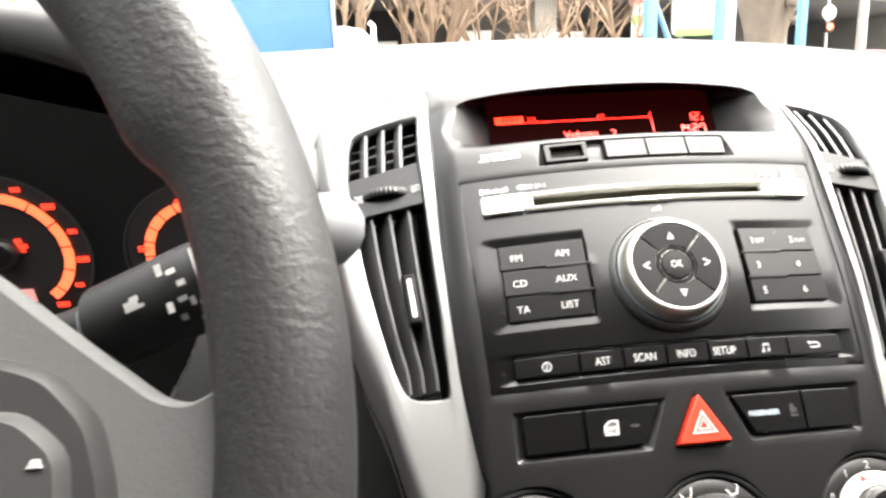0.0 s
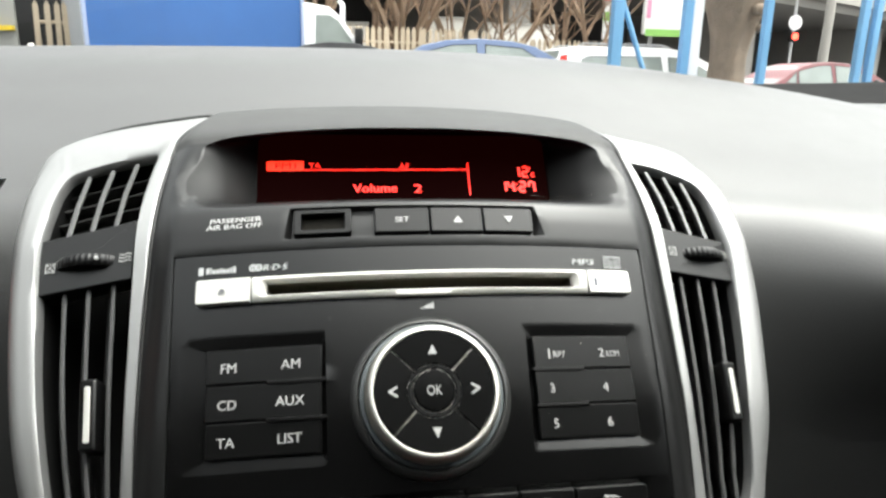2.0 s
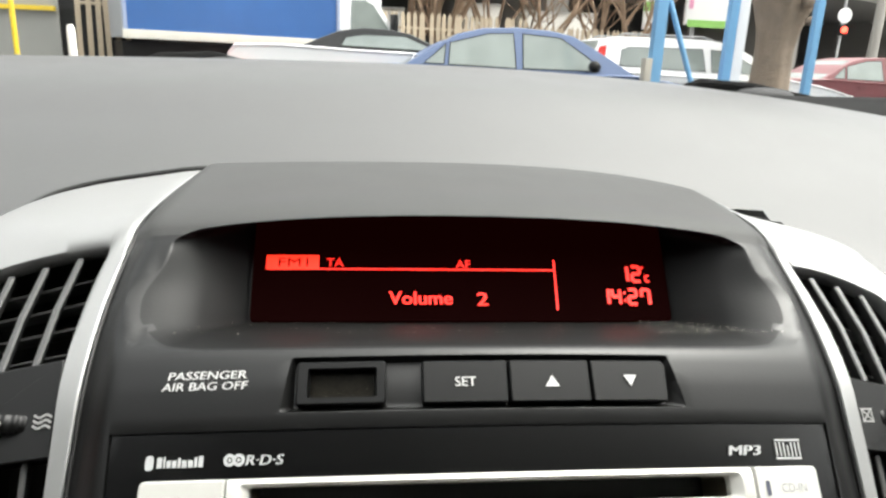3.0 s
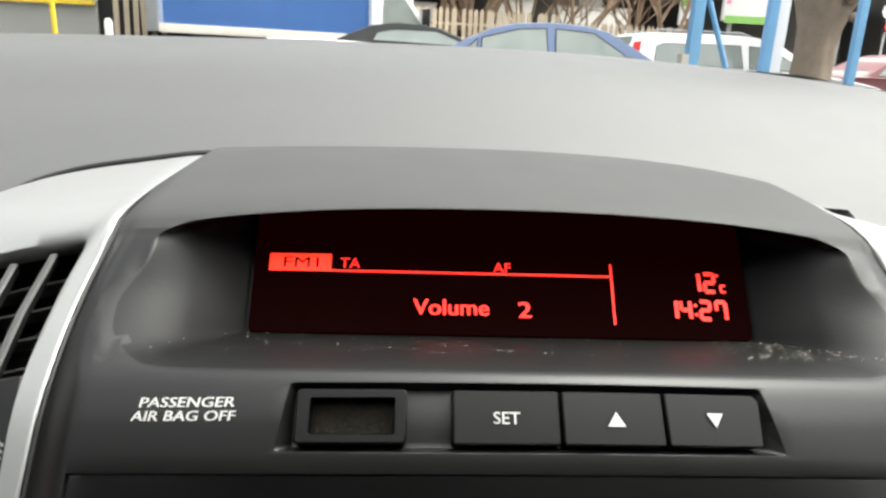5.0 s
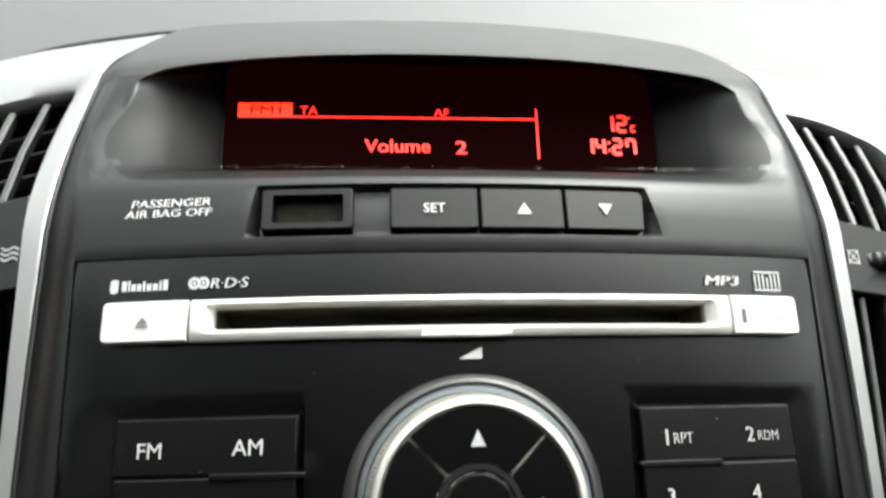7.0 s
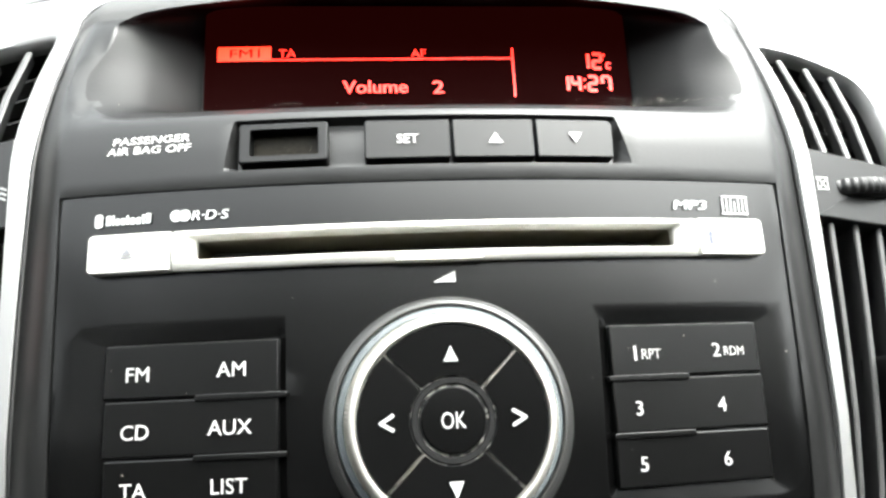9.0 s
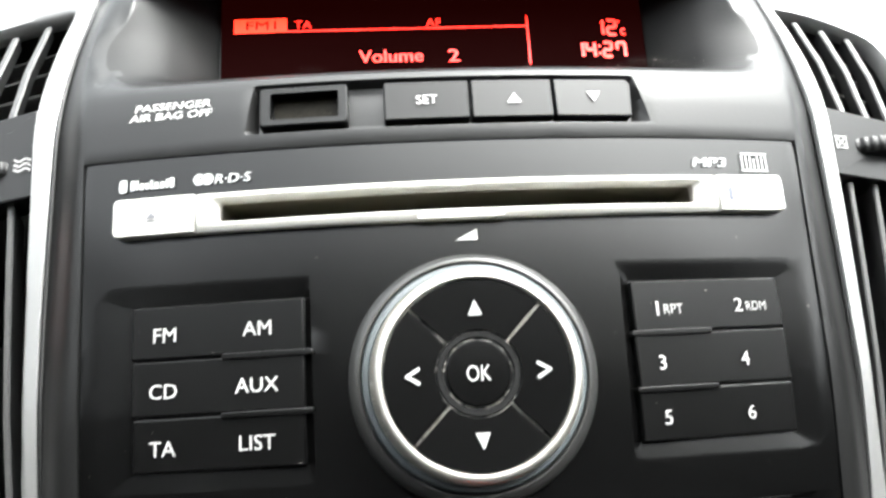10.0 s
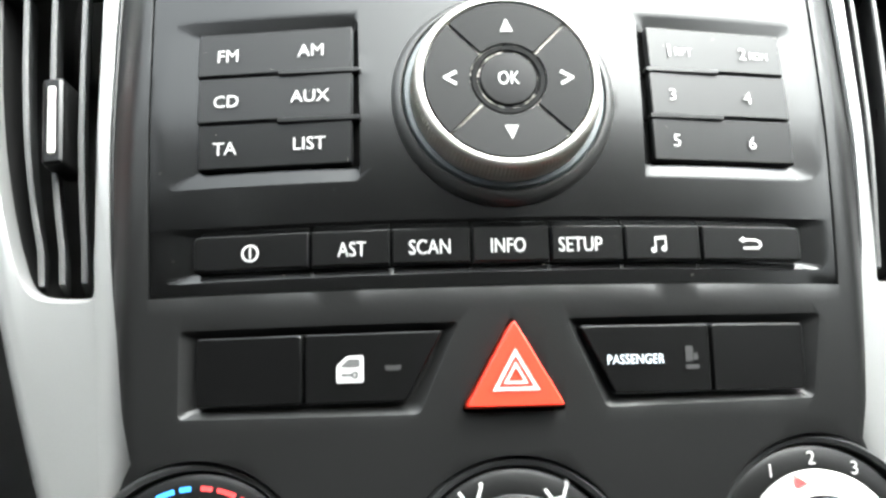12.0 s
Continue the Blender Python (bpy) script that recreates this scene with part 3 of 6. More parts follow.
# ---- display ----
def info_display():
    at = lambda x, z: 0.30 + 0.012 * (x / 0.7) ** 2
    scr = part("info_display", plate(rounded(box_outline(-0.692, 0.372, 0.695, 0.745), 0.02), 0.0, 0.025, 0.004, at), SCREEN, None, angle=30)
    tagged(scr, "wide black display glass with lit red characters", "display")
    li = 0.004
    seg = bmesh.new()
    mark([box_outline(-0.649, 0.543, -0.481, 0.592)], li, at, seg)
    part("source_box", seg, AMBER, scr, "lit orange-red source box")
    part("source_letters", letters("FM1", -0.563, 0.5675, 0.030, 0.095, li + 0.002, at, bold=0.012), mat("unlit_segments", (0.004, 0.001, 0.001), 0.6, spec=0.0), scr, "dark FM1 letters")
    part("rule", mark([box_outline(-0.481, 0.5425, 0.302, 0.5475), box_outline(0.2985, 0.407, 0.304, 0.581)], li, at), GLOW, scr, "thin red divider lines")
    part("traffic_letters", letters("TA", -0.429, 0.567, 0.028, 0.054, li, at), GLOW, scr)
    part("station_letters", letters("AF", -0.008, 0.563, 0.027, 0.048, li, at), GLOW, scr)
    part("volume_letters", letters("Volume", -0.150, 0.446, 0.043, 0.205, li, at, bold=0.025), GLOW, scr, "lit red Volume lettering")
    part("volume_number", letters("2", 0.052, 0.443, 0.043, 0.034, li, at, bold=0.025), GLOW, scr)

    def digit(bm, d, x, z, w, h, t):
        on = {"0": "abcdef", "1": "bc", "2": "abged", "4": "fgbc", "7": "abcf", "C": "gde"}[d]
        g = t * 0.35
        segs = {"a": [(x + g, z + h), (x + w - g, z + h)], "b": [(x + w, z + h - g), (x + w, z + h / 2 + g)], "c": [(x + w, z + h / 2 - g), (x + w, z + g)],
                "d": [(x + g, z), (x + w - g, z)], "e": [(x, z + h / 2 - g), (x, z + g)], "f": [(x, z + h - g), (x, z + h / 2 + g)], "g": [(x + g, z + h / 2), (x + w - g, z + h / 2)]}
        for s in on:
            mark(stroke(segs[s], t), li, at, bm)
    for d, x, z, w, h, t in (("1", 0.528, 0.510, 0.028, 0.052, 0.0105), ("2", 0.572, 0.510, 0.028, 0.052, 0.0105), ("C", 0.618, 0.510, 0.014, 0.038, 0.006),
                             ("1", 0.454, 0.430, 0.027, 0.050, 0.0105), ("4", 0.494, 0.430, 0.027, 0.050, 0.0105), ("2", 0.551, 0.430, 0.027, 0.050, 0.0105), ("7", 0.597, 0.430, 0.027, 0.050, 0.0105)):
        bm = bmesh.new()
        digit(bm, d, x, z, w, h, t)
        part("digit", bm, GLOW, scr, "lit red segment digit")
    part("degree_sign", mark([circle(0.611, 0.558, 0.0045, 8)], li, at), GLOW, scr)
    part("colon", mark([circle(0.537, 0.468, 0.005, 8), circle(0.537, 0.442, 0.005, 8)], li, at), GLOW, scr)
    d = bmesh.new()
    rng = random.Random(9)
    for i in range(260):
        s = rng.uniform(0.02, 0.95)
        x = rng.uniform(-0.85, 0.95) if i < 120 else rng.gauss(0.72, 0.13)
        y, z = 0.01 + 0.29 * s, 0.254 + 0.109 * s
        if abs(x) > 0.95 - 0.25 * s:
            continue
        r = rng.uniform(0.0007, 0.0024)
        d.faces.new([d.verts.new((x + r * math.cos(a) * 1.5, y + r * math.sin(a) * 0.85 - 0.006, z + r * math.sin(a) * 0.5 + 0.004)) for a in (0, 1.3, 2.5, 3.8, 5.0)])
    tagged(part("dust_specks", d, DUST, fascia, "pale dust specks on the display sill"), kind="stuff")


info_display()


# ---- radio ----
def car_radio():
    flat = lambda x, z: face_depth(x, z) + 0.004
    bm = slab(span(-0.97, 0.97, 0.05), span(-1.11, 0.02, 0.05), flat, 0.3)
    bm = cut(bm, [loft(RADIO_OUT, RADIO_OUT, -1, 1)], "INTERSECT")
    cs = [recess([(-0.880, -0.814), (-0.368, -0.812), (-0.374, -0.348), (-0.886, -0.344)], [(-0.798, -0.772), (-0.387, -0.772), (-0.387, -0.378), (-0.808, -0.378)], 0.014, 0.03, 0.008, depth=flat),
          recess([(0.378, -0.804), (0.884, -0.804), (0.872, -0.345), (0.390, -0.348)], [(0.402, -0.772), (0.816, -0.772), (0.819, -0.378), (0.410, -0.378)], 0.014, 0.03, 0.008, depth=flat),
          recess([(-0.882, -1.058), (0.882, -1.053), (0.884, -0.916), (-0.886, -0.919)], [(-0.808, -1.037), (0.818, -1.037), (0.818, -0.937), (-0.808, -0.937)], 0.014, 0.028, 0.008, depth=flat),
          loft(box_outline(-0.606, -0.192, 0.628, -0.123), box_outline(-0.606, -0.192, 0.628, -0.123), -0.2, 0.27),
          loft(circle(0.009, -0.588, 0.288), circle(0.009, -0.588, 0.272), -0.12, -0.045)]
    bm = cut(bm, cs, bevel=0.002)
    ob = tagged(part("car_radio", bm, RADIO, angle=28), "black plastic car radio faceplate with a disc slot", "car radio")
    # silver strip
    bz = slab(span(-0.645, 0.672, 0.06), span(-0.209, -0.111, 0.012), lambda x, z: face_depth(x, z) - 0.03 + 0.012 * abs((z + 0.160) / 0.049) ** 4, 0.05)
    mouth, throat = rounded(box_outline(-0.618, -0.193, 0.640, -0.121), 0.012, 3), rounded(box_outline(-0.594, -0.181, 0.616, -0.130), 0.008, 3)
    bz = cut(bz, [recess(mouth, throat, 0.026, depth=lambda x, z: face_depth(x, z) - 0.03), loft(throat, throat, -0.4, 0.2)], bevel=0.003)
    strip = part("slot_frame", bz, BEZEL, ob, "satin silver disc slot frame")
    inside = bmesh.new()
    ring_faces(inside, [[(x, face_depth(x, z) - 0.003, z) for x, z in shrink(throat, -0.003)], [(x, 0.16, z) for x, z in shrink(throat, -0.003)], [(x, 0.16, z) for x, z in shrink(throat, 0.01)]], False, True)
    part("slot", inside, mat("slot_lining", (0.10, 0.09, 0.062), 0.5), strip, "dark olive disc slot")
    part("slot_tab", plate(rounded([(-0.11, -0.21), (0.105, -0.21), (0.115, -0.192), (-0.1, -0.192)], 0.003), 0.029, 0.03, 0.003), BEZEL, strip)
    key("eject_button", rounded(box_outline(-0.857, -0.209, -0.651, -0.111), [0.016, 0.004, 0.004, 0.016]), 0.03, ob, "satin silver eject button", material=BEZEL,
        ink=mark([tri_up(-0.757, -0.158, 0.03, 0.018), box_outline(-0.772, -0.175, -0.742, -0.171)], 0.032), ink_material=INK)
    cd = letters("CD-IN", 0.787, -0.164, 0.022, 0.075, 0.032)
    ci = key("disc_in_panel", rounded(box_outline(0.678, -0.209, 0.868, -0.111), [0.004, 0.016, 0.016, 0.004]), 0.03, ob, "satin silver CD-IN panel", material=BEZEL, ink=cd, ink_material=mat("mid_grey_print", (0.24, 0.24, 0.24), 0.6))
    part("lamp", mark([box_outline(0.704, -0.182, 0.716, -0.146)], 0.032), mat("slate_lamp", (0.06, 0.065, 0.09), 0.3), ci)
    # printed signs above the strip
    badge = part("badge", mark([rounded(box_outline(-0.855, -0.085, -0.834, -0.050), 0.01, 4)]), GREYPRINT, ob, "small grey oval badge")
    word = [box_outline(x, -0.080, x + w, -0.080 + h) for x, w, h in ((-0.826, 0.013, 0.025), (-0.810, 0.005, 0.026), (-0.802, 0.011, 0.017), (-0.788, 0.011, 0.017), (-0.774, 0.007, 0.023), (-0.764, 0.012, 0.017), (-0.749, 0.012, 0.017), (-0.734, 0.007, 0.023), (-0.724, 0.012, 0.026))]
    part("badge_bar", mark(word), GREYPRINT, badge, "plain grey bars beside the badge")
    pr = bmesh.new()
    for cx in (-0.648, -0.626):
        mark(arc_band(cx, -0.066, 0.007, 0.015, 0, 360, 20), bm=pr)
    letters("R·D·S", -0.562, -0.067, 0.024, 0.088, bm=pr, bold=0.045, slant=0.2)
    mark([circle(-0.648, -0.066, 0.0045, 10), circle(-0.626, -0.066, 0.0045, 10)], bm=pr)
    part("system_mark", pr, GREYPRINT, ob, "grey R D S lettering")
    part("format_mark", letters("MP3", 0.678, -0.068, 0.025, 0.092, slant=0.25, bold=0.075), GREYPRINT, ob, "grey MP3 lettering")
    pr = bmesh.new()
    for i, x in enumerate((0.775, 0.787, 0.799, 0.811, 0.823, 0.835, 0.847)):
        mark([box_outline(x - 0.0022, -0.084, x + 0.0022, -0.048 if i != 3 else -0.056)], bm=pr)
    mark([box_outline(0.77, -0.092, 0.85, -0.087), box_outline(0.774, -0.045, 0.852, -0.040)], bm=pr)
    part("disc_mark", pr, GREYPRINT, ob)
    part("volume_mark", mark([[(-0.018, -0.262), (0.038, -0.262), (0.038, -0.234)]]), PRINT, ob, "white volume wedge")
    # keys
    li = 0.0058
    rows = [(-0.508, -0.382), (-0.641, -0.513), (-0.768, -0.646)]
    names = [("FM", "AM"), ("CD", "AUX"), ("TA", "LIST")]
    for (z0, z1), (a, b), x0 in zip(rows, names, (-0.805, -0.80, -0.795)):
        zc = (z0 + z1) / 2 - 0.007
        ink = letters(a, -0.722, zc, 0.034, None, li, bold=0.012)
        letters(b, -0.500, zc + 0.003, 0.034, None, li, bold=0.012, bm=ink)
        key("double_key", rounded(box_outline(x0, z0, -0.389, z1), 0.006), 0.004, ob, ink=ink)
    for z in (-0.5105, -0.6455):
        part("ridge", plate(rounded(box_outline(-0.585, z - 0.008, -0.368, z + 0.006), 0.005, 2), 0.010, 0.05, 0.005), BUTTON, ob)
        part("ridge", plate(rounded(box_outline(0.40, z - 0.008, 0.612, z + 0.006), 0.005, 2), 0.010, 0.05, 0.005), BUTTON, ob)
    for (z0, z1), (a, b), x0, x1 in zip(rows, (("1", "2"), ("3", "4"), ("5", "6")), (0.412, 0.408, 0.404), (0.816, 0.816, 0.814)):
        zc = (z0 + z1) / 2 - 0.007
        if a == "1":
            ink = letters("1", 0.474, zc, 0.036, None, li, bold=0.02)
            letters("RPT", 0.516, zc - 0.003, 0.024, 0.05, li, bm=ink)
            letters("2", 0.694, zc + 0.002, 0.034, None, li, bold=0.02, bm=ink)
            letters("RDM", 0.743, zc - 0.002, 0.022, 0.056, li, bm=ink)
        else:
            ink = letters(a, 0.470, zc, 0.034, None, li, bold=0.012)
            letters(b, 0.690, zc, 0.034, None, li, bold=0.012, bm=ink)
        key("double_key", rounded(box_outline(x0, z0, x1, z1), 0.006), 0.004, ob, ink=ink)
    # lower row
    xs = [-0.803, -0.499, -0.294, -0.0905, 0.112, 0.306, 0.517, 0.812]
    for i, (a, b) in enumerate(zip(xs, xs[1:])):
        zc, xc = -0.991, (a + b) / 2 - (0, 0, 0, 0, 0, 0.013, 0.008)[i]
        if i in (1, 2, 3, 4):
            t = ("AST", "SCAN", "INFO", "SETUP")[i - 1]
            ink = letters(t, xc - (-0.004, 0.004, 0.008, 0.020)[i - 1], zc, 0.037, (0.072, 0.104, 0.088, 0.113)[i - 1], li, bold=0.012)
        elif i == 0:
            ink = mark(arc_band(xc, zc, 0.017, 0.0225, 0, 360, 24) + [box_outline(xc - 0.0025, zc - 0.013, xc + 0.0025, zc + 0.013)], li)
        elif i == 5:
            ink = mark([circle(xc - 0.015, zc - 0.016, 0.0075, 10), circle(xc + 0.013, zc - 0.012, 0.0075, 10), box_outline(xc - 0.012, zc - 0.016, xc - 0.008, zc + 0.017),
                        box_outline(xc + 0.016, zc - 0.012, xc + 0.02, zc + 0.02), [(xc - 0.012, zc + 0.01), (xc + 0.02, zc + 0.013), (xc + 0.02, zc + 0.021), (xc - 0.012, zc + 0.018)]], li)
        else:
            pts = [(xc - 0.026, zc + 0.012), (xc + 0.014, zc + 0.012), (xc + 0.028, zc + 0.007), (xc + 0.03, zc - 0.002), (xc + 0.022, zc - 0.009), (xc - 0.02, zc - 0.010)]
            ink = mark(stroke(pts, 0.0065) + [[(xc - 0.034, zc + 0.012), (xc - 0.018, zc + 0.021), (xc - 0.018, zc + 0.003)]], li)
        r = [0.004] * 4
        if i == 0:
            r = [0.012, 0.004, 0.004, 0.018]
        if i == 6:
            r = [0.004, 0.012, 0.018, 0.004]
        key("function_key", rounded(box_outline(a + 0.003, -1.031, b - 0.003, -0.942), r), 0.004, ob, ink=ink)
    # turning knob
    c = (0.009, -0.588)
    base = -0.062
    top = -0.106
    part("knob_dish", lathe([(0.303, 0.016), (0.296, -0.002), (0.291, -0.009), (0.284, -0.016), (0.278, -0.0205), (0.2735, -0.0220), (0.2700, -0.0205), (0.2675, -0.014), (0.2665, 0.0), (0.266, 0.025), (0.1, 0.03)], c, base, 96), COLLAR, ob, "black collar round the knob")
    knob = part("volume_knob", lathe([(0.265, 0.03), (0.265, -0.018), (0.261, -0.024), (0.249, -0.026), (0.246, 0.02)], c, base, 96), BLUISH, ob, "smoked blue-grey ring of the volume knob")
    part("skirt", lathe([(0.236, top + 0.070), (0.2445, top + 0.072), (0.2465, top + 0.075), (0.2470, top + 0.080), (0.245, top + 0.11)], c, base, 96), RIM, knob, "satin metal foot of the knob")
    part("knurl", lathe([(0.236, top + 0.076), (0.2440, top + 0.071), (0.2415, top + 0.048), (0.2385, top + 0.024), (0.232, top + 0.016)], c, base, 300, 0.0030), KNURL, knob, "knurled metal skirt")
    part("rim", lathe([(0.230, top + 0.024), (0.2355, top + 0.021), (0.2368, top + 0.015), (0.2345, top + 0.0085), (0.2295, top + 0.0035), (0.2235, top + 0.001), (0.2185, top + 0.002), (0.2155, top + 0.006), (0.2142, top + 0.014), (0.214, top + 0.03)], c, base, 96), RIM, knob, "bright satin chrome rim")
    part("knob_floor", lathe([(0.213, 0.0), (0.2145, top + 0.016), (0.02, top + 0.016)], c, base), MATTE, knob)
    front = lambda x, z: base + top + 0.007 + 0.006 * (1 - ((x - c[0]) ** 2 + (z - c[1]) ** 2) / 0.044)
    for i, a in enumerate((90, 0, 270, 180)):
        w = 44.1
        out = [(c[0] + 0.2115 * math.cos(radians(t)), c[1] + 0.2115 * math.sin(radians(t))) for t in span(a - w, a + w, 6)]
        inn = [(c[0] + 0.098 * math.cos(radians(t)), c[1] + 0.098 * math.sin(radians(t))) for t in span(a + w - 1.5, a - w + 1.5, 8)]
        px, pz = c[0] + 0.147 * math.cos(radians(a)), c[1] + 0.147 * math.sin(radians(a))
        if i in (0, 2):
            ink = mark([(tri_up if i == 0 else tri_down)(px, pz, 0.033, 0.036)], 0.006, front)
        else:
            s = 1 if i == 1 else -1
            ink = mark(stroke([(px - 0.013 * s, pz + 0.016), (px + 0.014 * s, pz), (px - 0.013 * s, pz - 0.016)], 0.008), 0.006, front)
        key("direction_key", out + inn, 0.002, knob, edge=0.0012, depth=front, material=KNOBKEY, ink=ink)
    flatk = lambda x, z: base + top + 0.012
    part("ok_ring", lathe([(0.0955, top + 0.03), (0.0950, top + 0.0145), (0.0925, top + 0.0115), (0.0815, top + 0.0115), (0.0790, top + 0.0150), (0.0778, top + 0.04)], c, base), MATTE, knob)
    key("ok_button", circle(*c, 0.075, 40), 0.004, knob, edge=0.010, depth=flatk, dome=0.0016, material=KNOBKEY, ink=letters("OK", *c, 0.036, 0.055, 0.0066, flatk))
    # stray specks of dust on the faceplate
    rng = random.Random(21)
    d = bmesh.new()
    for i in range(46):
        x, z = rng.uniform(-0.9, 0.9), rng.uniform(-1.08, -0.24)
        if abs(x - 0.01) < 0.32 and abs(z + 0.58) < 0.32:
            continue
        r = rng.uniform(0.0006, 0.0016)
        mark([[(x + r * math.cos(a) * rng.uniform(0.7, 1.6), z + r * math.sin(a)) for a in (0, 1.3, 2.5, 3.8, 5.0)]], 0.0075, bm=d)
    tagged(part("dust", d, DUST, ob, "stray pale dust specks"), kind="stuff")
    return ob


radio = car_radio()


# ---- switch row ----
def switches():
    low = 0.002
    k = empty("door_lock_switch", stack(-0.47, 0.2, -1.3))
    tagged(k, "black blank and door lock switch keys below the radio", "switch")
    key("blank_key", rounded(box_outline(-0.790, -1.368, -0.519, -1.199), 0.012), low, k)
    ink = mark([rounded([(-0.434, -1.32), (-0.366, -1.32), (-0.366, -1.254), (-0.408, -1.254), (-0.434, -1.278)], 0.006, 2)], 0.0045)
    lock = key("lock_key", rounded([(-0.513, -1.368), (-0.262, -1.368), (-0.168, -1.199), (-0.513, -1.199)], 0.01), low, k, ink=ink, ink_label="white car door and key symbol")
    part("symbol_detail", mark([[(-0.423, -1.281), (-0.405, -1.263), (-0.376, -1.263), (-0.376, -1.281)], box_outline(-0.421, -1.303, -0.396, -1.298)] + arc_band(-0.388, -1.301, 0.004, 0.009, 0, 360, 12), 0.0065), DARKPRINT, lock)
    part("lamp", mark([box_outline(-0.313, -1.293, -0.274, -1.280)], 0.0045), FAINT, lock, "unlit lamp")
    k = empty("passenger_warning_panel", stack(0.5, 0.2, -1.3))
    tagged(k, "black keys with a printed PASSENGER warning below the radio", "switch")
    p = key("warning_key", rounded([(0.263, -1.366), (0.522, -1.366), (0.522, -1.196), (0.177, -1.196)], 0.01), low, k,
            ink=letters("PASSENGER", 0.320, -1.282, 0.0235, 0.150, 0.0045), ink_material=mat("pale_blue_print", (0.5, 0.56, 0.6), 0.5), ink_label="pale PASSENGER lettering")
    part("unlit_symbol", mark([box_outline(0.45, -1.31, 0.488, -1.298), box_outline(0.452, -1.292, 0.472, -1.252), box_outline(0.474, -1.288, 0.486, -1.270)], 0.0045), FAINT, p)
    key("blank_key", rounded(box_outline(0.528, -1.366, 0.793, -1.196), 0.012), low, k)
    tri = [(-0.122, -1.392), (0.129, -1.392), (0.0045, -1.177)]
    hz = part("hazard_button", plate(rounded(tri, 0.018, 4), 0.04, 0.12, 0.012), HAZARD)
    tagged(hz, "red triangular hazard light button below the radio", "switch")
    def tri_ring(s0, s1):
        cx, cz = 0.0045, -1.318
        o = [(cx - s0 * 0.866, cz - s0 / 2), (cx + s0 * 0.866, cz - s0 / 2), (cx, cz + s0)]
        i = [(cx - s1 * 0.866, cz - s1 / 2), (cx + s1 * 0.866, cz - s1 / 2), (cx, cz + s1)]
        return [[o[a], o[(a + 1) % 3], i[(a + 1) % 3], i[a]] for a in range(3)]
    part("symbol", mark(tri_ring(0.068, 0.050) + tri_ring(0.036, 0.022), 0.042), PRINT, hz, "white double triangle")


switches()


def climate_dial(i, c, material, label):
    at = lambda x, z: face_depth(*c) + 0.0
    d = tagged(part("climate_dial", lathe([(0.298, 0.12), (0.298, -0.015), (0.288, -0.035), (0.276, -0.03), (0.272, 0.02), (0.1, 0.05)], c, face_depth(*c), 72), RECESS), label, "dial", "heater dials")
    part("dial_face", lathe([(0.270, 0.03), (0.268, -0.012), (0.255, -0.018), (0.19, -0.018)], c, face_depth(*c), 72), BUTTON, d)
    if i == 0:
        for a, w in ((152, 10), (136, 13), (117, 15), (103, 11), (93, 7)):
            part("cold_dash", mark(arc_band(*c, 0.226, 0.238, a, a + w, 4), 0.021, at), BLUEPRINT, d, "blue cold mark")
        for a, w in ((80, 7), (65, 12), (46, 16), (30, 13), (16, 10)):
            part("warm_dash", mark(arc_band(*c, 0.226, 0.238, a, a + w, 4), 0.021, at), REDPRINT, d, "red warm mark")
    elif i == 1:
        for a in (118, 62):
            x, z = c[0] + 0.228 * math.cos(radians(a)), c[1] + 0.228 * math.sin(radians(a))
            ink = mark(stroke([(x - 0.03, z + 0.012), (x - 0.012, z - 0.012), (x + 0.014, z - 0.006), (x + 0.024, z + 0.022)], 0.008) + [circle(x + 0.024, z + 0.03, 0.006, 8)], 0.021, at)
            part("sign", ink, PRINT, d, "white air direction sign")
    else:
        for t, a in (("0", 152), ("1", 119), ("2", 90), ("3", 61), ("4", 28)):
            part("number", letters(t, c[0] + 0.236 * math.cos(radians(a)), c[1] + 0.236 * math.sin(radians(a)), 0.034, None, 0.021, at), PRINT, d, "white fan speed number")
    part("ring", lathe([(0.206, 0.0), (0.206, -0.03), (0.198, -0.04), (0.145, -0.045), (0.14, 0.0)], c, face_depth(*c), 72), material, d)
    part("grip", lathe([(0.142, 0.0), (0.138, -0.10), (0.12, -0.115)], c, face_depth(*c), 48), BUTTON, d)
    if i == 2:
        x, z = c[0] - 0.06, c[1] + 0.185
        part("pointer", mark([[(x - 0.012, z + 0.016), (x - 0.004, z - 0.02), (x + 0.03, z - 0.012)]], 0.047, at), REDPRINT, d, "red pointer")


climate_dial(0, DIALS[0], BEZEL, "heater temperature dial with blue and red scale")
climate_dial(1, DIALS[1], RECESS, "black air direction dial with white signs")
climate_dial(2, DIALS[2], BEZEL, "fan speed dial with white numbers and silver ring")

# ---- silver frames and vents ----
def spread(pts, n):
    """n even steps along an open line, both ends included."""
    ls = [0.0]
    for a, b in zip(pts, pts[1:]):
        ls.append(ls[-1] + (Vector(b) - Vector(a)).length)
    return [(float(np.interp(ls[-1] * i / n, ls, [p[0] for p in pts])), float(np.interp(ls[-1] * i / n, ls, [p[1] for p in pts]))) for i in range(n + 1)]


# the vent's opening: top, outer side, bottom and inner side
def hole_lines(top, out, low, inner):
    return [flowing(p) for p in (top, out, low, inner)]


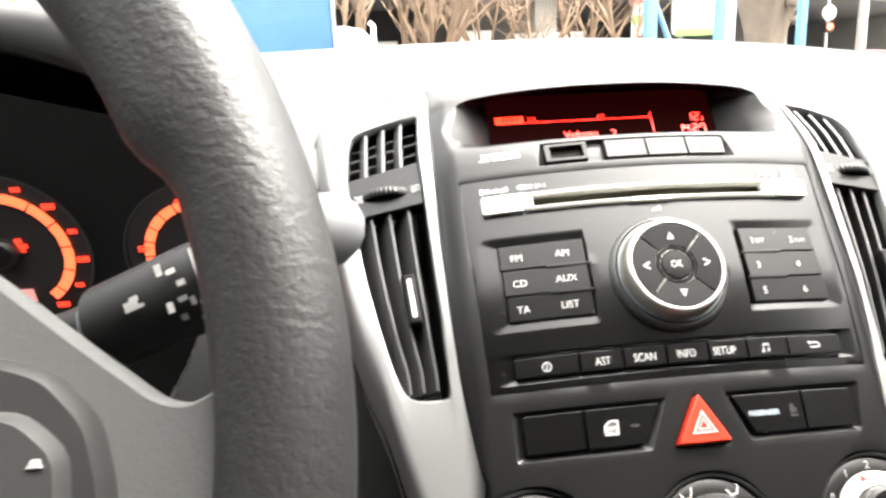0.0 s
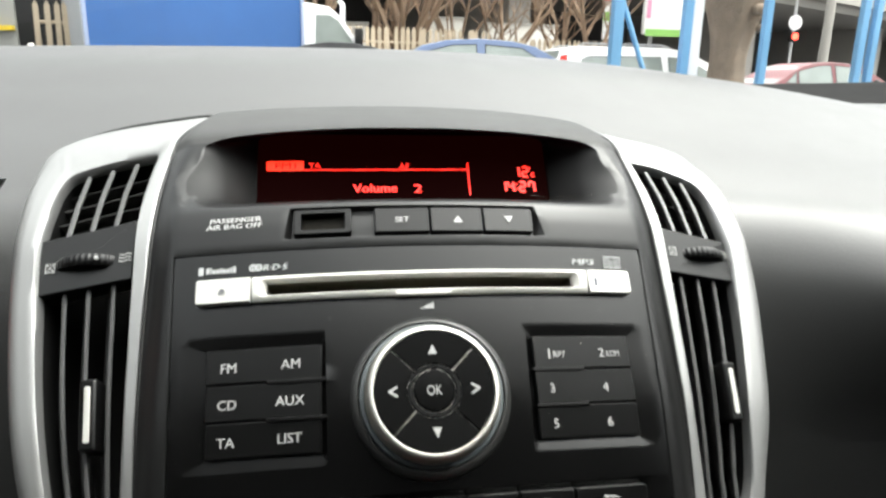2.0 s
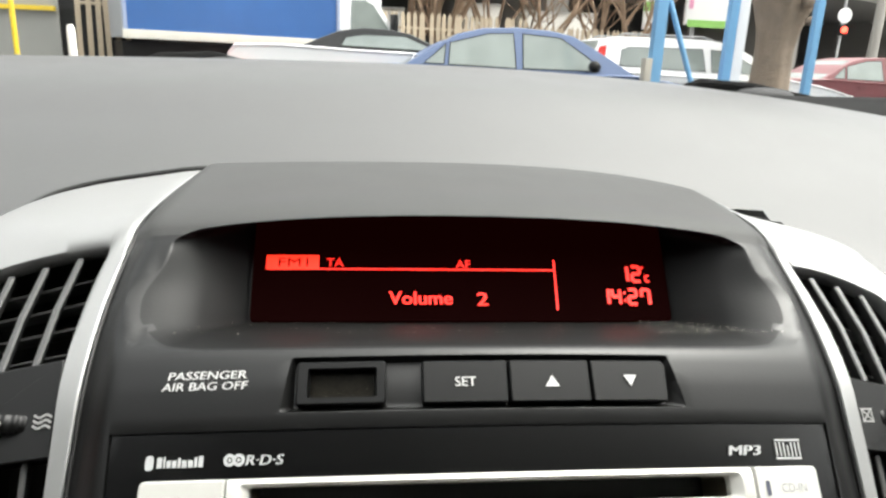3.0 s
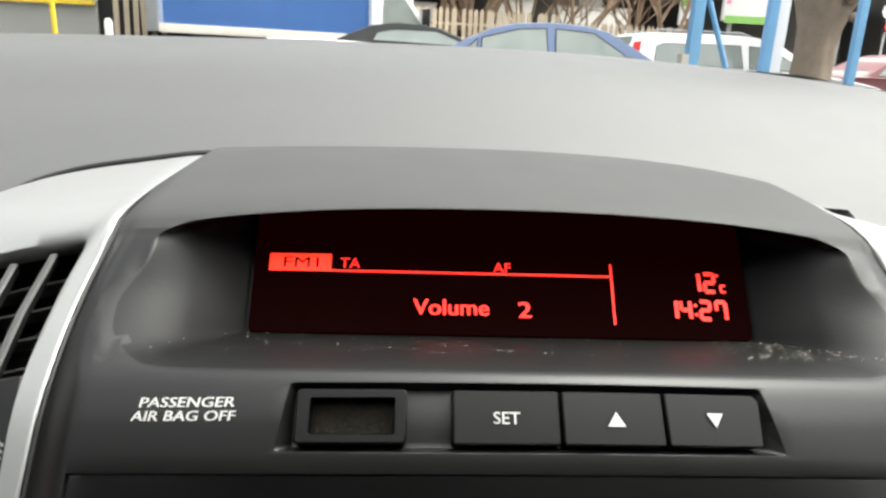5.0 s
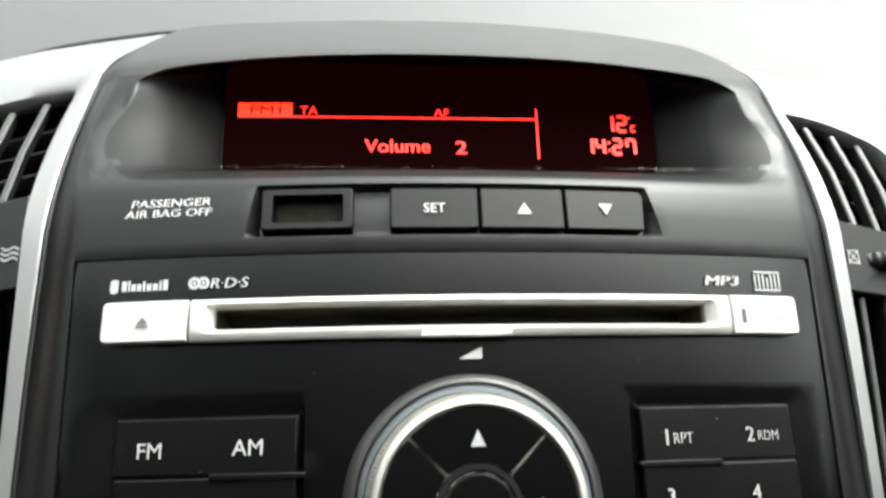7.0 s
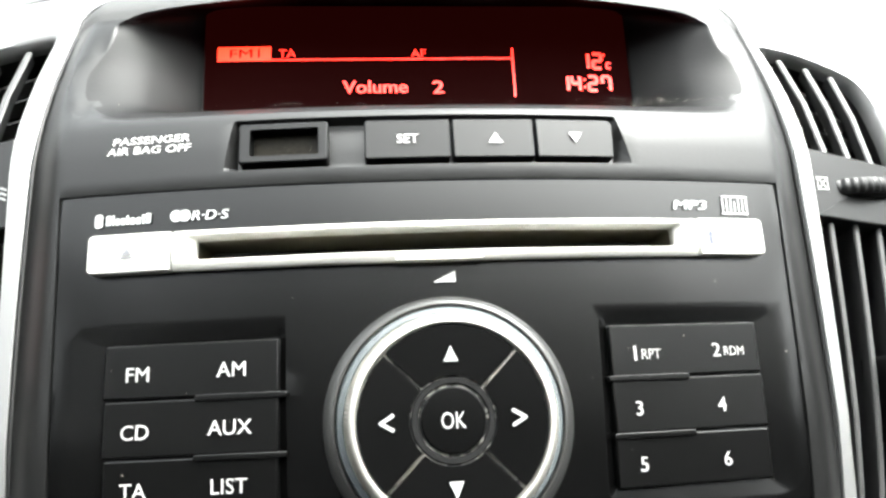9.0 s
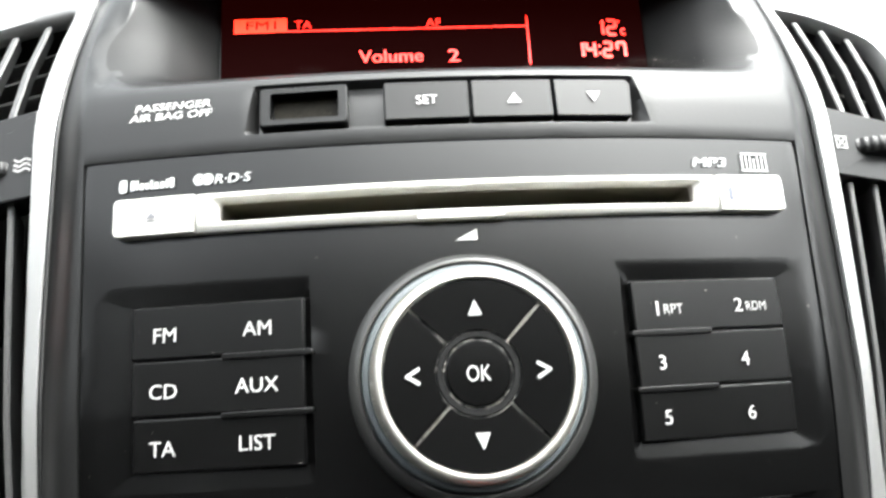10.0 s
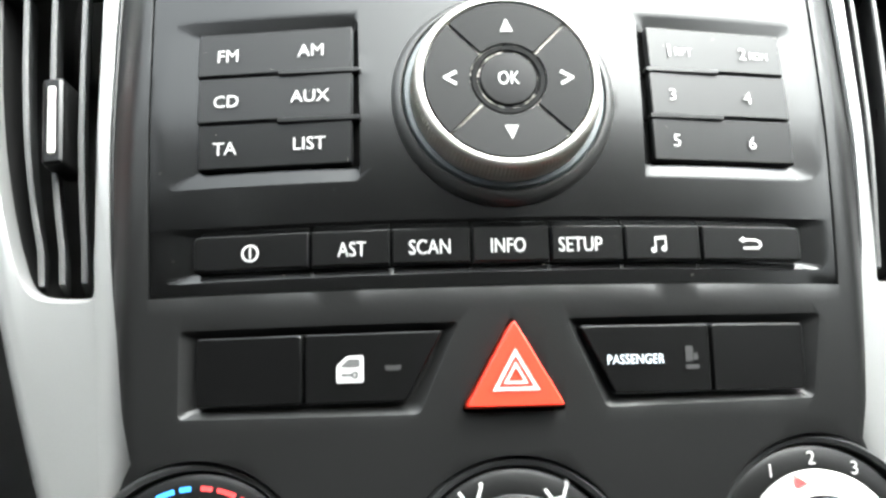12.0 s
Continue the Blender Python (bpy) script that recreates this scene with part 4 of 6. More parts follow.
HOLE_FOOT = [(-1.335, -0.945), (-1.31, -1.005), (-1.275, -1.042), (-1.22, -1.058), (-1.13, -1.064), (-1.1, -1.055), (-1.090, -1.02)]
HOLES = {-1: hole_lines([(-1.122, 0.580), (-1.15, 0.583), (-1.3, 0.56), (-1.43, 0.525), (-1.495, 0.487), (-1.518, 0.41)],
                        [(-1.518, 0.41), (-1.526, 0.17), (-1.505, -0.05), (-1.462, -0.4), (-1.405, -0.69), (-1.36, -0.87), (-1.335, -0.945)],
                        HOLE_FOOT,
                        [(-1.090, -1.02), (-1.113, -0.5), (-1.132, -0.05), (-1.142, 0.2), (-1.130, 0.45), (-1.116, 0.56), (-1.122, 0.580)]),
         1: hole_lines([(-1.102, 0.522), (-1.13, 0.527), (-1.25, 0.508), (-1.36, 0.465), (-1.432, 0.42), (-1.458, 0.35)],
                       [(-1.458, 0.35), (-1.466, 0.17), (-1.464, -0.05), (-1.435, -0.35), (-1.392, -0.62), (-1.352, -0.87), (-1.335, -0.945)],
                       HOLE_FOOT,
                       [(-1.090, -1.02), (-1.113, -0.5), (-1.128, -0.05), (-1.130, 0.2), (-1.115, 0.42), (-1.100, 0.5), (-1.102, 0.522)])}


def silver_frame(side, label):
    """One moulded frame: rings from the vent's opening out to the frame's edge, rolled over at both."""
    s = -side
    inner = [(x - 0.008, z) for x, z in BORDER[:-1]] + [(-1.008, -2.2)]
    if side > 0:
        inner[0] = (-1.0, 1.03)
    outer = flowing(OUTER if side < 0 else OUTER_RIGHT)
    k = 16
    n = 36
    pairs = []
    for h, o in zip(HOLES[side], (outer[:k + 1], outer[k:], [(-1.1, -2.2), (-1.008, -2.2)], list(reversed(inner)))):
        pairs += list(zip(spread(h, n)[:-1], spread(o, n)[:-1]))
    rings = []
    for t, back in ((0, 0.07), (0, 0.05), (0.02, 0.022), (0.06, 0.006), (0.12, 0), (0.25, 0), (0.4, 0), (0.55, 0), (0.68, 0), (0.78, 0), (0.86, 0), (0.92, 0), (0.97, 0), (1, 0), (1, 0.04), (1, 0.9)):
        ring = []
        for i, (h, o) in enumerate(pairs):
            if t < 0.1:
                t_here = t * 0.3 / (Vector(o) - Vector(h)).length
            else:
                t_here = t
            x, z = h[0] + (o[0] - h[0]) * t_here, h[1] + (o[1] - h[1]) * t_here
            q = i / n
            roll = (1 - smooth_step(2.0, 2.3, q)) * (1 - smooth_step(0.55, 1.15, o[1]))
            y = trim_depth(x, z) + back + max(0, t - 0.55) ** 2 / 0.2 * (0.22 * roll) + 0.02 * (1 - roll) * max(0, t - 0.9) * 10
            ring.append((x * s, y, z))
        rings.append(ring)
    bm = bmesh.new()
    ring_faces(bm, rings, False, False)
    return tagged(part("silver_frame", bm, SILVER, angle=50), label, "car trim", "vent frames")


def air_vent(side, label):
    s = -side
    dp = lambda x, z: trim_depth(x, z)
    X = lambda x: x * s
    hole = sum((line[:-1] for line in HOLES[side]), [])
    flip = lambda line: [(z, x) for x, z in line]
    outer_x, inner_x = flip(HOLES[side][1]), flip(HOLES[side][3])
    high = 0.0 if side < 0 else -0.058
    if side > 0:
        hole = mirrored(hole)
    cx, cz = sum(p[0] for p in hole) / len(hole), sum(p[1] for p in hole) / len(hole)
    bm = bmesh.new()
    ring_faces(bm, [[(cx + (x - cx) * 1.015, dp(x, z) + 0.06, cz + (z - cz) * 1.006) for x, z in hole], [(cx + (x - cx) * 0.93, max(dp(x, z) + 0.5, 0.62), cz + (z - cz) * 0.96) for x, z in hole]], False, True)
    vent = tagged(part("air_vent", bm, BLACK, angle=50), label, "air vent", "centre air vents")
    # bridge
    bl = [(-1.525, -0.082), (-1.135, -0.042), (-1.147, 0.222), (-1.53, 0.163)] if side < 0 else [(-1.470, -0.098), (-1.130, -0.066), (-1.132, 0.152), (-1.470, 0.100)]
    bl = bl if side < 0 else mirrored(bl)
    part("bridge", plate(rounded(bl, 0.005), -0.02, 0.12, 0.01, dp), FASCIA, vent, "dark grey bridge between the two grilles")
    # thumb wheel, turning about an axis up the face
    wx, wz = X(-1.313), (0.047 if side < 0 else 0.027)
    wy = dp(wx, wz) + 0.145
    bm = bmesh.new()
    rings = []
    for r, h in ((0.14, -0.026), (0.161, -0.024), (0.166, -0.015), (0.167, 0.0), (0.166, 0.015), (0.161, 0.024), (0.14, 0.026)):
        rings.append([(wx + (r + (0.0025 if i % 4 < 2 else -0.0015)) * math.cos(2 * math.pi * i / 176), wy + (r + (0.0025 if i % 4 < 2 else -0.0015)) * math.sin(2 * math.pi * i / 176), wz + h) for i in range(176)])
    ring_faces(bm, rings)
    wheel = part("thumb_wheel", bm, BUTTON, vent, "black ribbed thumb wheel")
    if side < 0:
        part("dot", lathe([(0.008, 0.01), (0.008, -0.004), (0.004, -0.006)], (wx + 0.035, wz), wy - 0.167, 16), PRINT, wheel, "white dot")
    iy = lambda x, z: dp(x, z) + 0.02
    w = X(-1.475), 0.035
    q = 0.02
    sq = [[(w[0] - q, w[1] - q), (w[0] + q, w[1] - q), (w[0] + q, w[1] - q + 0.004), (w[0] - q, w[1] - q + 0.004)],
          [(w[0] - q, w[1] + q - 0.004), (w[0] + q, w[1] + q - 0.004), (w[0] + q, w[1] + q), (w[0] - q, w[1] + q)],
          box_outline(w[0] - q, w[1] - q, w[0] - q + 0.004, w[1] + q), box_outline(w[0] + q - 0.004, w[1] - q, w[0] + q, w[1] + q)]
    wave = []
    ex, ez = X(-1.170), 0.052
    for k in (-1, 0, 1):
        wave += stroke([(ex + t, ez + 0.014 * k + 0.004 * math.sin(t * 160)) for t in span(-0.024, 0.024, 0.006)], 0.006)
    if side > 0:
        sq = [[(x + X(-1.170) - w[0], z) for x, z in p] for p in sq]
        wave = [[(x + w[0] - ex, z - 0.02) for x, z in p] for p in wave]
        w = (X(-1.170), w[1])
    sq += stroke([(w[0] - q, w[1] - q), (w[0] + q, w[1] + q)], 0.004) + stroke([(w[0] - q, w[1] + q), (w[0] + q, w[1] - q)], 0.004)
    part("closed_sign", mark(sq, 0.002, iy), PRINT, vent)
    part("open_sign", mark(wave, 0.002, iy), PRINT, vent)
    # blades
    def blade(name, pts, half, front, deep, up=False):
        bm = bmesh.new()
        rings = []
        for x, z in pts:
            y = dp(x, z) + front
            a = (half, 0) if not up else (0, half)
            # upright vanes are turned towards the seats
            q = 0.0 if up else -0.38 * s * deep
            rings.append([(x - a[0] + q, y + deep, z - a[1]), (x - a[0], y + 0.004, z - a[1]), (x - a[0] * 0.6, y, z - a[1] * 0.6), (x + a[0] * 0.6, y, z + a[1] * 0.6), (x + a[0], y + 0.004, z + a[1]), (x + a[0] + q, y + deep, z + a[1])])
        ring_faces(bm, rings)
        return part(name, bm, VANE, vent)
    across = lambda z, f: edge_x(outer_x, z) * (1 - f) + edge_x(inner_x, z) * f
    for f in (0.25, 0.5, 0.755):
        z1 = 0.487 + 0.105 * f + high
        z0 = 0.155 + 0.06 * f + high
        blade("upright_vane", [(X(across(z, f)), z) for z in (z0, (z0 + z1) / 2, z1)], 0.0100, 0.030, 0.07)
    for f in (0.12, 0.36, 0.6, 0.84):
        a = (X(edge_x(outer_x, 0.2)), 0.165 + 0.33 * f + high)
        b = (X(edge_x(inner_x, 0.2)), 0.222 + 0.36 * f + high)
        blade("level_vane", [a, b], 0.0045, 0.115, 0.08, True)
    for f in (0.24, 0.50, 0.775):
        blade("long_vane", [(X(across(z, f)), z) for z in span(-0.05 + high * 0.5, -1.02, 0.1)], 0.0085, 0.05, 0.2)
    # slider
    z0, z1 = (-0.700, -0.435) if side < 0 else (-0.725, -0.475)
    x0, x1 = (X(-1.252), X(-1.228)) if side < 0 else (X(-1.318), X(-1.305))
    out = rounded([(x1 - 0.034, z0), (x1 + 0.034, z0), (x0 + 0.034, z1), (x0 - 0.034, z1)], 0.015)
    sl = part("slider", plate(out, 0.012, 0.14, 0.022, dp), BUTTON, vent, "black vent slider")
    mid = lambda t: x0 + (x1 - x0) * t
    ins = rounded([(mid(0.85) - 0.010, z0 + 0.03), (mid(0.85) + 0.013, z0 + 0.03), (mid(0.1) + 0.013, z1 - 0.03), (mid(0.1) - 0.010, z1 - 0.03)], 0.009)
    part("insert", plate(ins, 0.016, 0.03, 0.004, dp), BEZEL, sl, "silver insert")
    return vent


def edge_seal(frame_ob, side):
    """The dark joint between a frame's outer edge and the dashboard."""
    pts = []
    for x, z in flowing(OUTER if side < 0 else OUTER_RIGHT):
        pts.append(stack(x * -side * 1.004, trim_depth(x, z) + 0.012 + 0.22 * (1 - smooth_step(0.55, 1.15, z)), z + 0.006))
    part("joint", tube(bmesh.new(), pts, 0.0010, 6), BLACK, frame_ob, "dark joint line", space="world")
    pts = [stack((x - 0.004) * -side, trim_depth(x, z) + 0.004, z) for x, z in flowing([p for p in BORDER[:-1] if side < 0 or p[1] < 0.95])]
    part("joint", tube(bmesh.new(), pts, 0.0006, 6), BLACK, frame_ob, "dark joint line", space="world")


for side, ob in ((-1, silver_frame(-1, "silver painted frame round the driver's centre vent")), (1, silver_frame(1, "silver painted frame round the passenger's centre vent"))):
    edge_seal(ob, side)
air_vent(-1, "black centre air vent with upright vanes and thumb wheel")
air_vent(1, "black centre air vent with upright vanes and thumb wheel")


# ---- driver's side ----
WHEEL_AT, WHEEL_TILT = Vector((-0.3445, -0.209, 0.902)), radians(23)
W_AXIS = Vector((0, -math.cos(WHEEL_TILT), math.sin(WHEEL_TILT)))
W_UP = Vector((0, math.sin(WHEEL_TILT), math.cos(WHEEL_TILT)))


def on_wheel(u, v, w=0.0):
    return WHEEL_AT + Vector((u, 0, 0)) + W_UP * v + W_AXIS * w


def steering_wheel():
    bm = bmesh.new()
    rings = []
    count, sides = 180, 24
    for i in range(count):
        a = 2 * math.pi * i / count
        # thumb rests swell inwards at ten to two
        up = math.degrees(math.atan2(math.sin(a), abs(math.cos(a))))
        swell = 0.0065 * smooth_step(16, 22, up) * (1 - smooth_step(52, 68, up))
        ring = []
        for k in range(sides):
            b = 2 * math.pi * k / sides
            r = 0.185 + (0.0142 if math.cos(b) > 0 else 0.0150 + swell) * math.cos(b)
            ring.append(bm.verts.new(on_wheel(r * math.cos(a), r * math.sin(a), 0.0165 * math.sin(b))))
        rings.append(ring)
    for i in range(count):
        a, b = rings[i], rings[(i + 1) % count]
        for k in range(sides):
            bm.faces.new((a[k], b[k], b[(k + 1) % sides], a[(k + 1) % sides]))
    ob = part("steering_wheel", bm, LEATHER, space="world", angle=60)
    tagged(ob, "dark grey leather steering wheel with silver-grey spokes", "steering wheel")

    def slab_on(outline, w0, w1, edge):
        outline = [(u, v - 0.010) for u, v in outline]
        bm = bmesh.new()
        ring_faces(bm, [[on_wheel(u, v, w0) for u, v in outline], [on_wheel(u, v, w1 - edge) for u, v in outline], [on_wheel(u, v, w1) for u, v in shrink(outline, edge)]])
        return bm
    sp = [(0.03, 0.098), (0.08, 0.074), (0.10, 0.062), (0.127, 0.042), (0.15, 0.0225), (0.160, 0.0145), (0.166, 0.013), (0.174, 0.017), (0.186, 0.0), (0.180, -0.04), (0.158, -0.055), (0.11, -0.062), (0.03, -0.06)]
    grey = mat("spoke_grey", (0.072, 0.072, 0.072), 0.7, grain=0.00008, grain_size=0.0012, vary=0.06, spec=0.2)
    pad = [(0.02, 0.028), (0.128, 0.026), (0.141, 0.022), (0.150, 0.012), (0.153, -0.002), (0.151, -0.04), (0.02, -0.045)]
    for flip in (1, -1):
        f = lambda o: o if flip > 0 else mirrored(o)
        part("spoke", slab_on(f(rounded(sp, 0.006, 3)), -0.003, 0.006, 0.0012), grey, ob, space="world", angle=40)
        p = part("switch_pad", slab_on(f(rounded(pad, 0.004, 3)), 0.0, 0.012, 0.003), mat("pad_grey", (0.022, 0.022, 0.022), 0.45, grain=0.00004, grain_size=0.001), ob, space="world")
        part("thumb_key", slab_on(f(rounded([(0.09, -0.03), (0.1475, -0.03), (0.1465, 0.007), (0.138, 0.015), (0.09, 0.015)], 0.004, 3)), 0.008, 0.016, 0.003), mat("key_grey", (0.03, 0.03, 0.03), 0.5), p, space="world")
        if flip > 0:
            part("key_mark", slab_on([(0.1405, 0.0045), (0.1435, 0.0045), (0.1430, 0.0062), (0.1415, 0.0062)], 0.016, 0.0165, 0.0003), PRINT, p, space="world")
    hub = [(0.088 * math.cos(a) * 1.05, 0.088 * math.sin(a) - 0.005) for a in (2 * math.pi * i / 40 for i in range(40))]
    part("airbag_cover", slab_on(hub, -0.01, 0.03, 0.02), LEATHER, ob, "dark grey airbag cover", space="world", angle=50)
    bm = tube(bmesh.new(), [on_wheel(0, 0, -0.01), on_wheel(0, 0, -0.16)], [0.05, 0.055], 24)
    part("column_shroud", bm, BLACK, ob, space="world")
    part("lower_spoke", slab_on([(-0.03, -0.05), (0.03, -0.05), (0.022, -0.172), (-0.022, -0.172)], -0.012, 0.004, 0.003), grey, ob, space="world")


def wiper_stalk():
    bm = tube(bmesh.new(), [(-0.315, -0.085, 0.868), (-0.255, -0.098, 0.884), (-0.236, -0.102, 0.889)], [0.009, 0.0095, 0.011], 20)
    ob = tagged(part("wiper_stalk", bm, BLACK, space="world"), "black wiper stalk with a grey paddle end", "control stalk")
    a, b = Vector((-0.236, -0.102, 0.889)), Vector((-0.166, -0.111, 0.9175))
    part("sleeve", tube(bmesh.new(), [a, a.lerp(b, 0.5), b], [0.0155, 0.0160, 0.0115], 24), BLACK, ob, "black turning sleeve", space="world")
    d = (b - a).normalized()
    for t, w, r in ((-0.35, 0.2, 0.0105), (-0.05, 0.14, 0.0120)):
        p = a.lerp(b, t)
        part("ring", tube(bmesh.new(), [p, p + d * w * 0.05], [r, r], 24), mat("stalk_grey", (0.10, 0.10, 0.105), 0.4), ob, space="world")
    # white signs on the sleeve, facing the driver
    side = Vector((0, -1, 0.35)).normalized()
    up = d.cross(side).normalized() * -1
    def sign(t, h, w, tall):
        out = []
        for du, dv in ((-w, -tall), (w, -tall), (w, tall), (-w, tall)):
            ang = (h + dv) / 0.0175
            out.append(a.lerp(b, t) + d * du + (side * math.cos(ang) + up * math.sin(ang)) * 0.0178)
        ink = bmesh.new()
        ink.faces.new([ink.verts.new(p) for p in out])
        part("sign", ink, PRINT, ob, "white printed sign", space="world")
    for t, h, w, tall in ((0.06, 0.004, 0.0022, 0.0010), (0.08, 0.0055, 0.0014, 0.0007), (0.07, 0.0025, 0.0030, 0.0005), (0.22, 0.005, 0.0010, 0.0075), (0.42, 0.007, 0.0024, 0.0065), (0.28, 0.009, 0.0014, 0.0008), (0.31, 0.004, 0.0012, 0.0008), (0.29, -0.001, 0.0014, 0.0007), (0.33, -0.003, 0.0008, 0.0012), (0.38, -0.005, 0.0016, 0.0010), (0.26, -0.007, 0.0010, 0.0010), (0.34, -0.010, 0.0008, 0.0008)):
        sign(t + 0.16, h - 0.003, w * 1.2, tall * 1.2)
    tip = tube(bmesh.new(), [b - d * 0.002, b, b + d * 0.006, b + d * 0.012, b + d * 0.018, b + d * 0.022, b + d * 0.024], [0.0104, 0.0125, 0.0135, 0.0130, 0.0110, 0.0075, 0.0035], 28)
    part("paddle", tip, mat("paddle_grey", (0.13, 0.132, 0.136), 0.55), ob, "grey paddle tip", space="world")


def instrument_cluster():
    cx = -0.36
    def arch(k, high, y, dz=0.0, boxy=0.0):
        """A section of the hood: from a pointed arch at the lip to a squarer one outside."""
        pts = []
        for i in range(41):
            a = math.pi * i / 40
            x = math.copysign(abs(math.cos(a)) ** (1 - 0.4 * boxy), math.cos(a)) * 0.178 * k
            z = 0.915 + dz + high * math.sin(a) ** (2 - boxy)
            pts.append((cx + x, y - 0.25 * (z - 0.95), z))
        return pts
    bm = bmesh.new()
    rings = [arch(*r) for r in ((0.975, 0.079, 0.12), (0.99, 0.085, 0.031), (0.995, 0.088, 0.027, 0.0, 0.15), (0.998, 0.098, 0.028, 0.0, 0.5), (0.995, 0.104, 0.034, 0.0, 0.8),
                                (0.967, 0.105, 0.05, 0.0, 0.9), (0.87, 0.102, 0.09, -0.004, 1.0), (0.74, 0.085, 0.14, -0.012, 1.0), (0.5, 0.07, 0.24, -0.03, 1.0))]
    vs = [[bm.verts.new(p) for p in r] for r in rings]
    for a, b in zip(vs, vs[1:]):
        for i in range(len(a) - 1):
            bm.faces.new((a[i], a[i + 1], b[i + 1], b[i]))
    hood = part("instrument_binnacle", bm, DASH, space="world", angle=60)
    tagged(hood, "hooded instrument cluster with lit orange-red dials", "instruments")
    part("hood_lining", loft_world(arch(0.983, 0.082, 0.034), arch(0.965, 0.077, 0.12)), BLACK, hood, space="world")
    pt = lambda x, z, f=0.0: (x, 0.05 - 0.3 * (z - 0.89) - f, z)
    bm = bmesh.new()
    bm.faces.new([bm.verts.new(pt(x, z)) for x, z in ((cx - 0.172, 0.76), (cx + 0.173, 0.76), (cx + 0.173, 0.92), (cx + 0.13, 0.95), (cx, 0.985), (cx - 0.13, 0.95), (cx - 0.172, 0.92))])
    part("dial_board", bm, BLACK, hood, space="world")
    def ring_on(c, r0, r1, a0, a1, n, f):
        b = bmesh.new()
        for q in arc_band(c[0], c[1], r0, r1, a0, a1, n):
            b.faces.new([b.verts.new(pt(x, z, f)) for x, z in q])
        return b
    hot = mat("dial_scale", (1.0, 0.11, 0.045), 0.5, emit=0.28, vary=0.25, grain_size=0.004)
    dim = mat("dial_numbers", (1.0, 0.03, 0.015), 0.5, emit=0.3)
    for c, r, a0, a1 in (((-0.3465, 0.888), 0.0355, -58, 238), ((-0.238, 0.880), 0.0335, 40, 235), ((-0.452, 0.885), 0.0355, -58, 238)):
        d = part("dial", ring_on(c, 0.002, r * 1.3, 0, 360, 40, 0.002), mat("dial_black", (0.02, 0.019, 0.019), 0.5), hood, "black round dial", space="world")
        part("bezel", ring_on(c, r * 1.3, r * 1.33, 0, 360, 48, 0.006), VANE, d, "thin grey ring", space="world")
        part("scale", ring_on(c, r * 0.86, r * 1.02, a0, a1, 48, 0.003), hot, d, "glowing orange-red scale ring", space="world")
        for i in range(13 if c[0] < -0.3 else 4):
            num = bmesh.new()
            n = 12 if c[0] < -0.3 else 3
            a = a0 + (a1 - a0) * i / n
            w, h = (0.0034, 0.0017) if i % 2 == 0 else (0.0024, 0.0013)
            x, z = c[0] + r * (1.14 if n == 12 else 1.02) * math.cos(radians(a)), c[1] + r * (1.14 if n == 12 else 1.02) * math.sin(radians(a))
            num.faces.new([num.verts.new(pt(x + p * w, z + q * h, 0.003)) for p, q in ((-1, -1), (1, -1), (1, 1), (-1, 1))])
            part("number", num, dim, d, "red glowing number bar", space="world")
        tick = bmesh.new()
        for i in range(12):
            a = radians(a0 + (a1 - a0) * (i + 0.5) / 12)
            e, g = Vector((math.cos(a), math.sin(a))), Vector((-math.sin(a), math.cos(a))) * 0.0004
            tick.faces.new([tick.verts.new(pt(c[0] + e.x * q + g.x * s, c[1] + e.y * q + g.y * s, 0.0035)) for q, s in ((r * 0.84, -1), (r * 1.04, -1), (r * 1.04, 1), (r * 0.84, 1))])
        part("ticks", tick, BLACK, d, space="world")
        sy = bmesh.new()
        x, z = c[0] + 0.009, c[1] + 0.004
        for p, q, w, h in ((0, 0, 0.004, 0.0012), (0, 0.003, 0.0018, 0.0015), (-0.0005, -0.0025, 0.003, 0.001)):
            sy.faces.new([sy.verts.new(pt(x + p + i * w, z + q + j * h, 0.003)) for i, j in ((-1, -1), (1, -1), (1, 1), (-1, 1))])
        part("warning_sign", sy, dim, d, "red warning sign", space="world")
        part("needle_hub", lathe_world(c, 0.009, pt), BLACK, d, space="world")
    win = bmesh.new()
    win.faces.new([win.verts.new(pt(-0.352 + p, 0.8615 + q, 0.004)) for p, q in ((-0.012, -0.004), (0.014, -0.004), (0.014, 0.004), (-0.012, 0.004))])
    part("counter_window", win, mat("counter_glow", (0.9, 0.35, 0.33), 0.5, emit=0.07), hood, "pale lit counter window", space="world")


def loft_world(a, b):
    bm = bmesh.new()
    va, vb = [bm.verts.new(p) for p in a], [bm.verts.new(p) for p in b]
    for i in range(len(a) - 1):
        bm.faces.new((va[i], va[i + 1], vb[i + 1], vb[i]))
    return bm


def lathe_world(c, r, pt):
    bm = bmesh.new()
    ring_faces(bm, [[pt(c[0] + k * r * math.cos(2 * math.pi * i / 24), c[1] + k * r * math.sin(2 * math.pi * i / 24), f) for i in range(24)] for k, f in ((1, 0.002), (1, 0.008), (0.8, 0.010))])
    return bm


steering_wheel()
wiper_stalk()
instrument_cluster()


def ignition():
    c = Vector((-0.222, 0.028, 0.785))
    bm = tube(bmesh.new(), [c + Vector((0, 0.03, 0)), c, c + Vector((0, -0.004, 0.001))], [0.019, 0.019, 0.016], 28)
    ob = tagged(part("ignition_lock", bm, FASCIA, space="world"), "round dark ignition lock surround on the dashboard", "ignition lock")
    part("barrel", tube(bmesh.new(), [c + Vector((0, 0.02, 0)), c + Vector((0, -0.006, 0.001))], [0.012, 0.012], 24), BLACK, ob, space="world")


ignition()

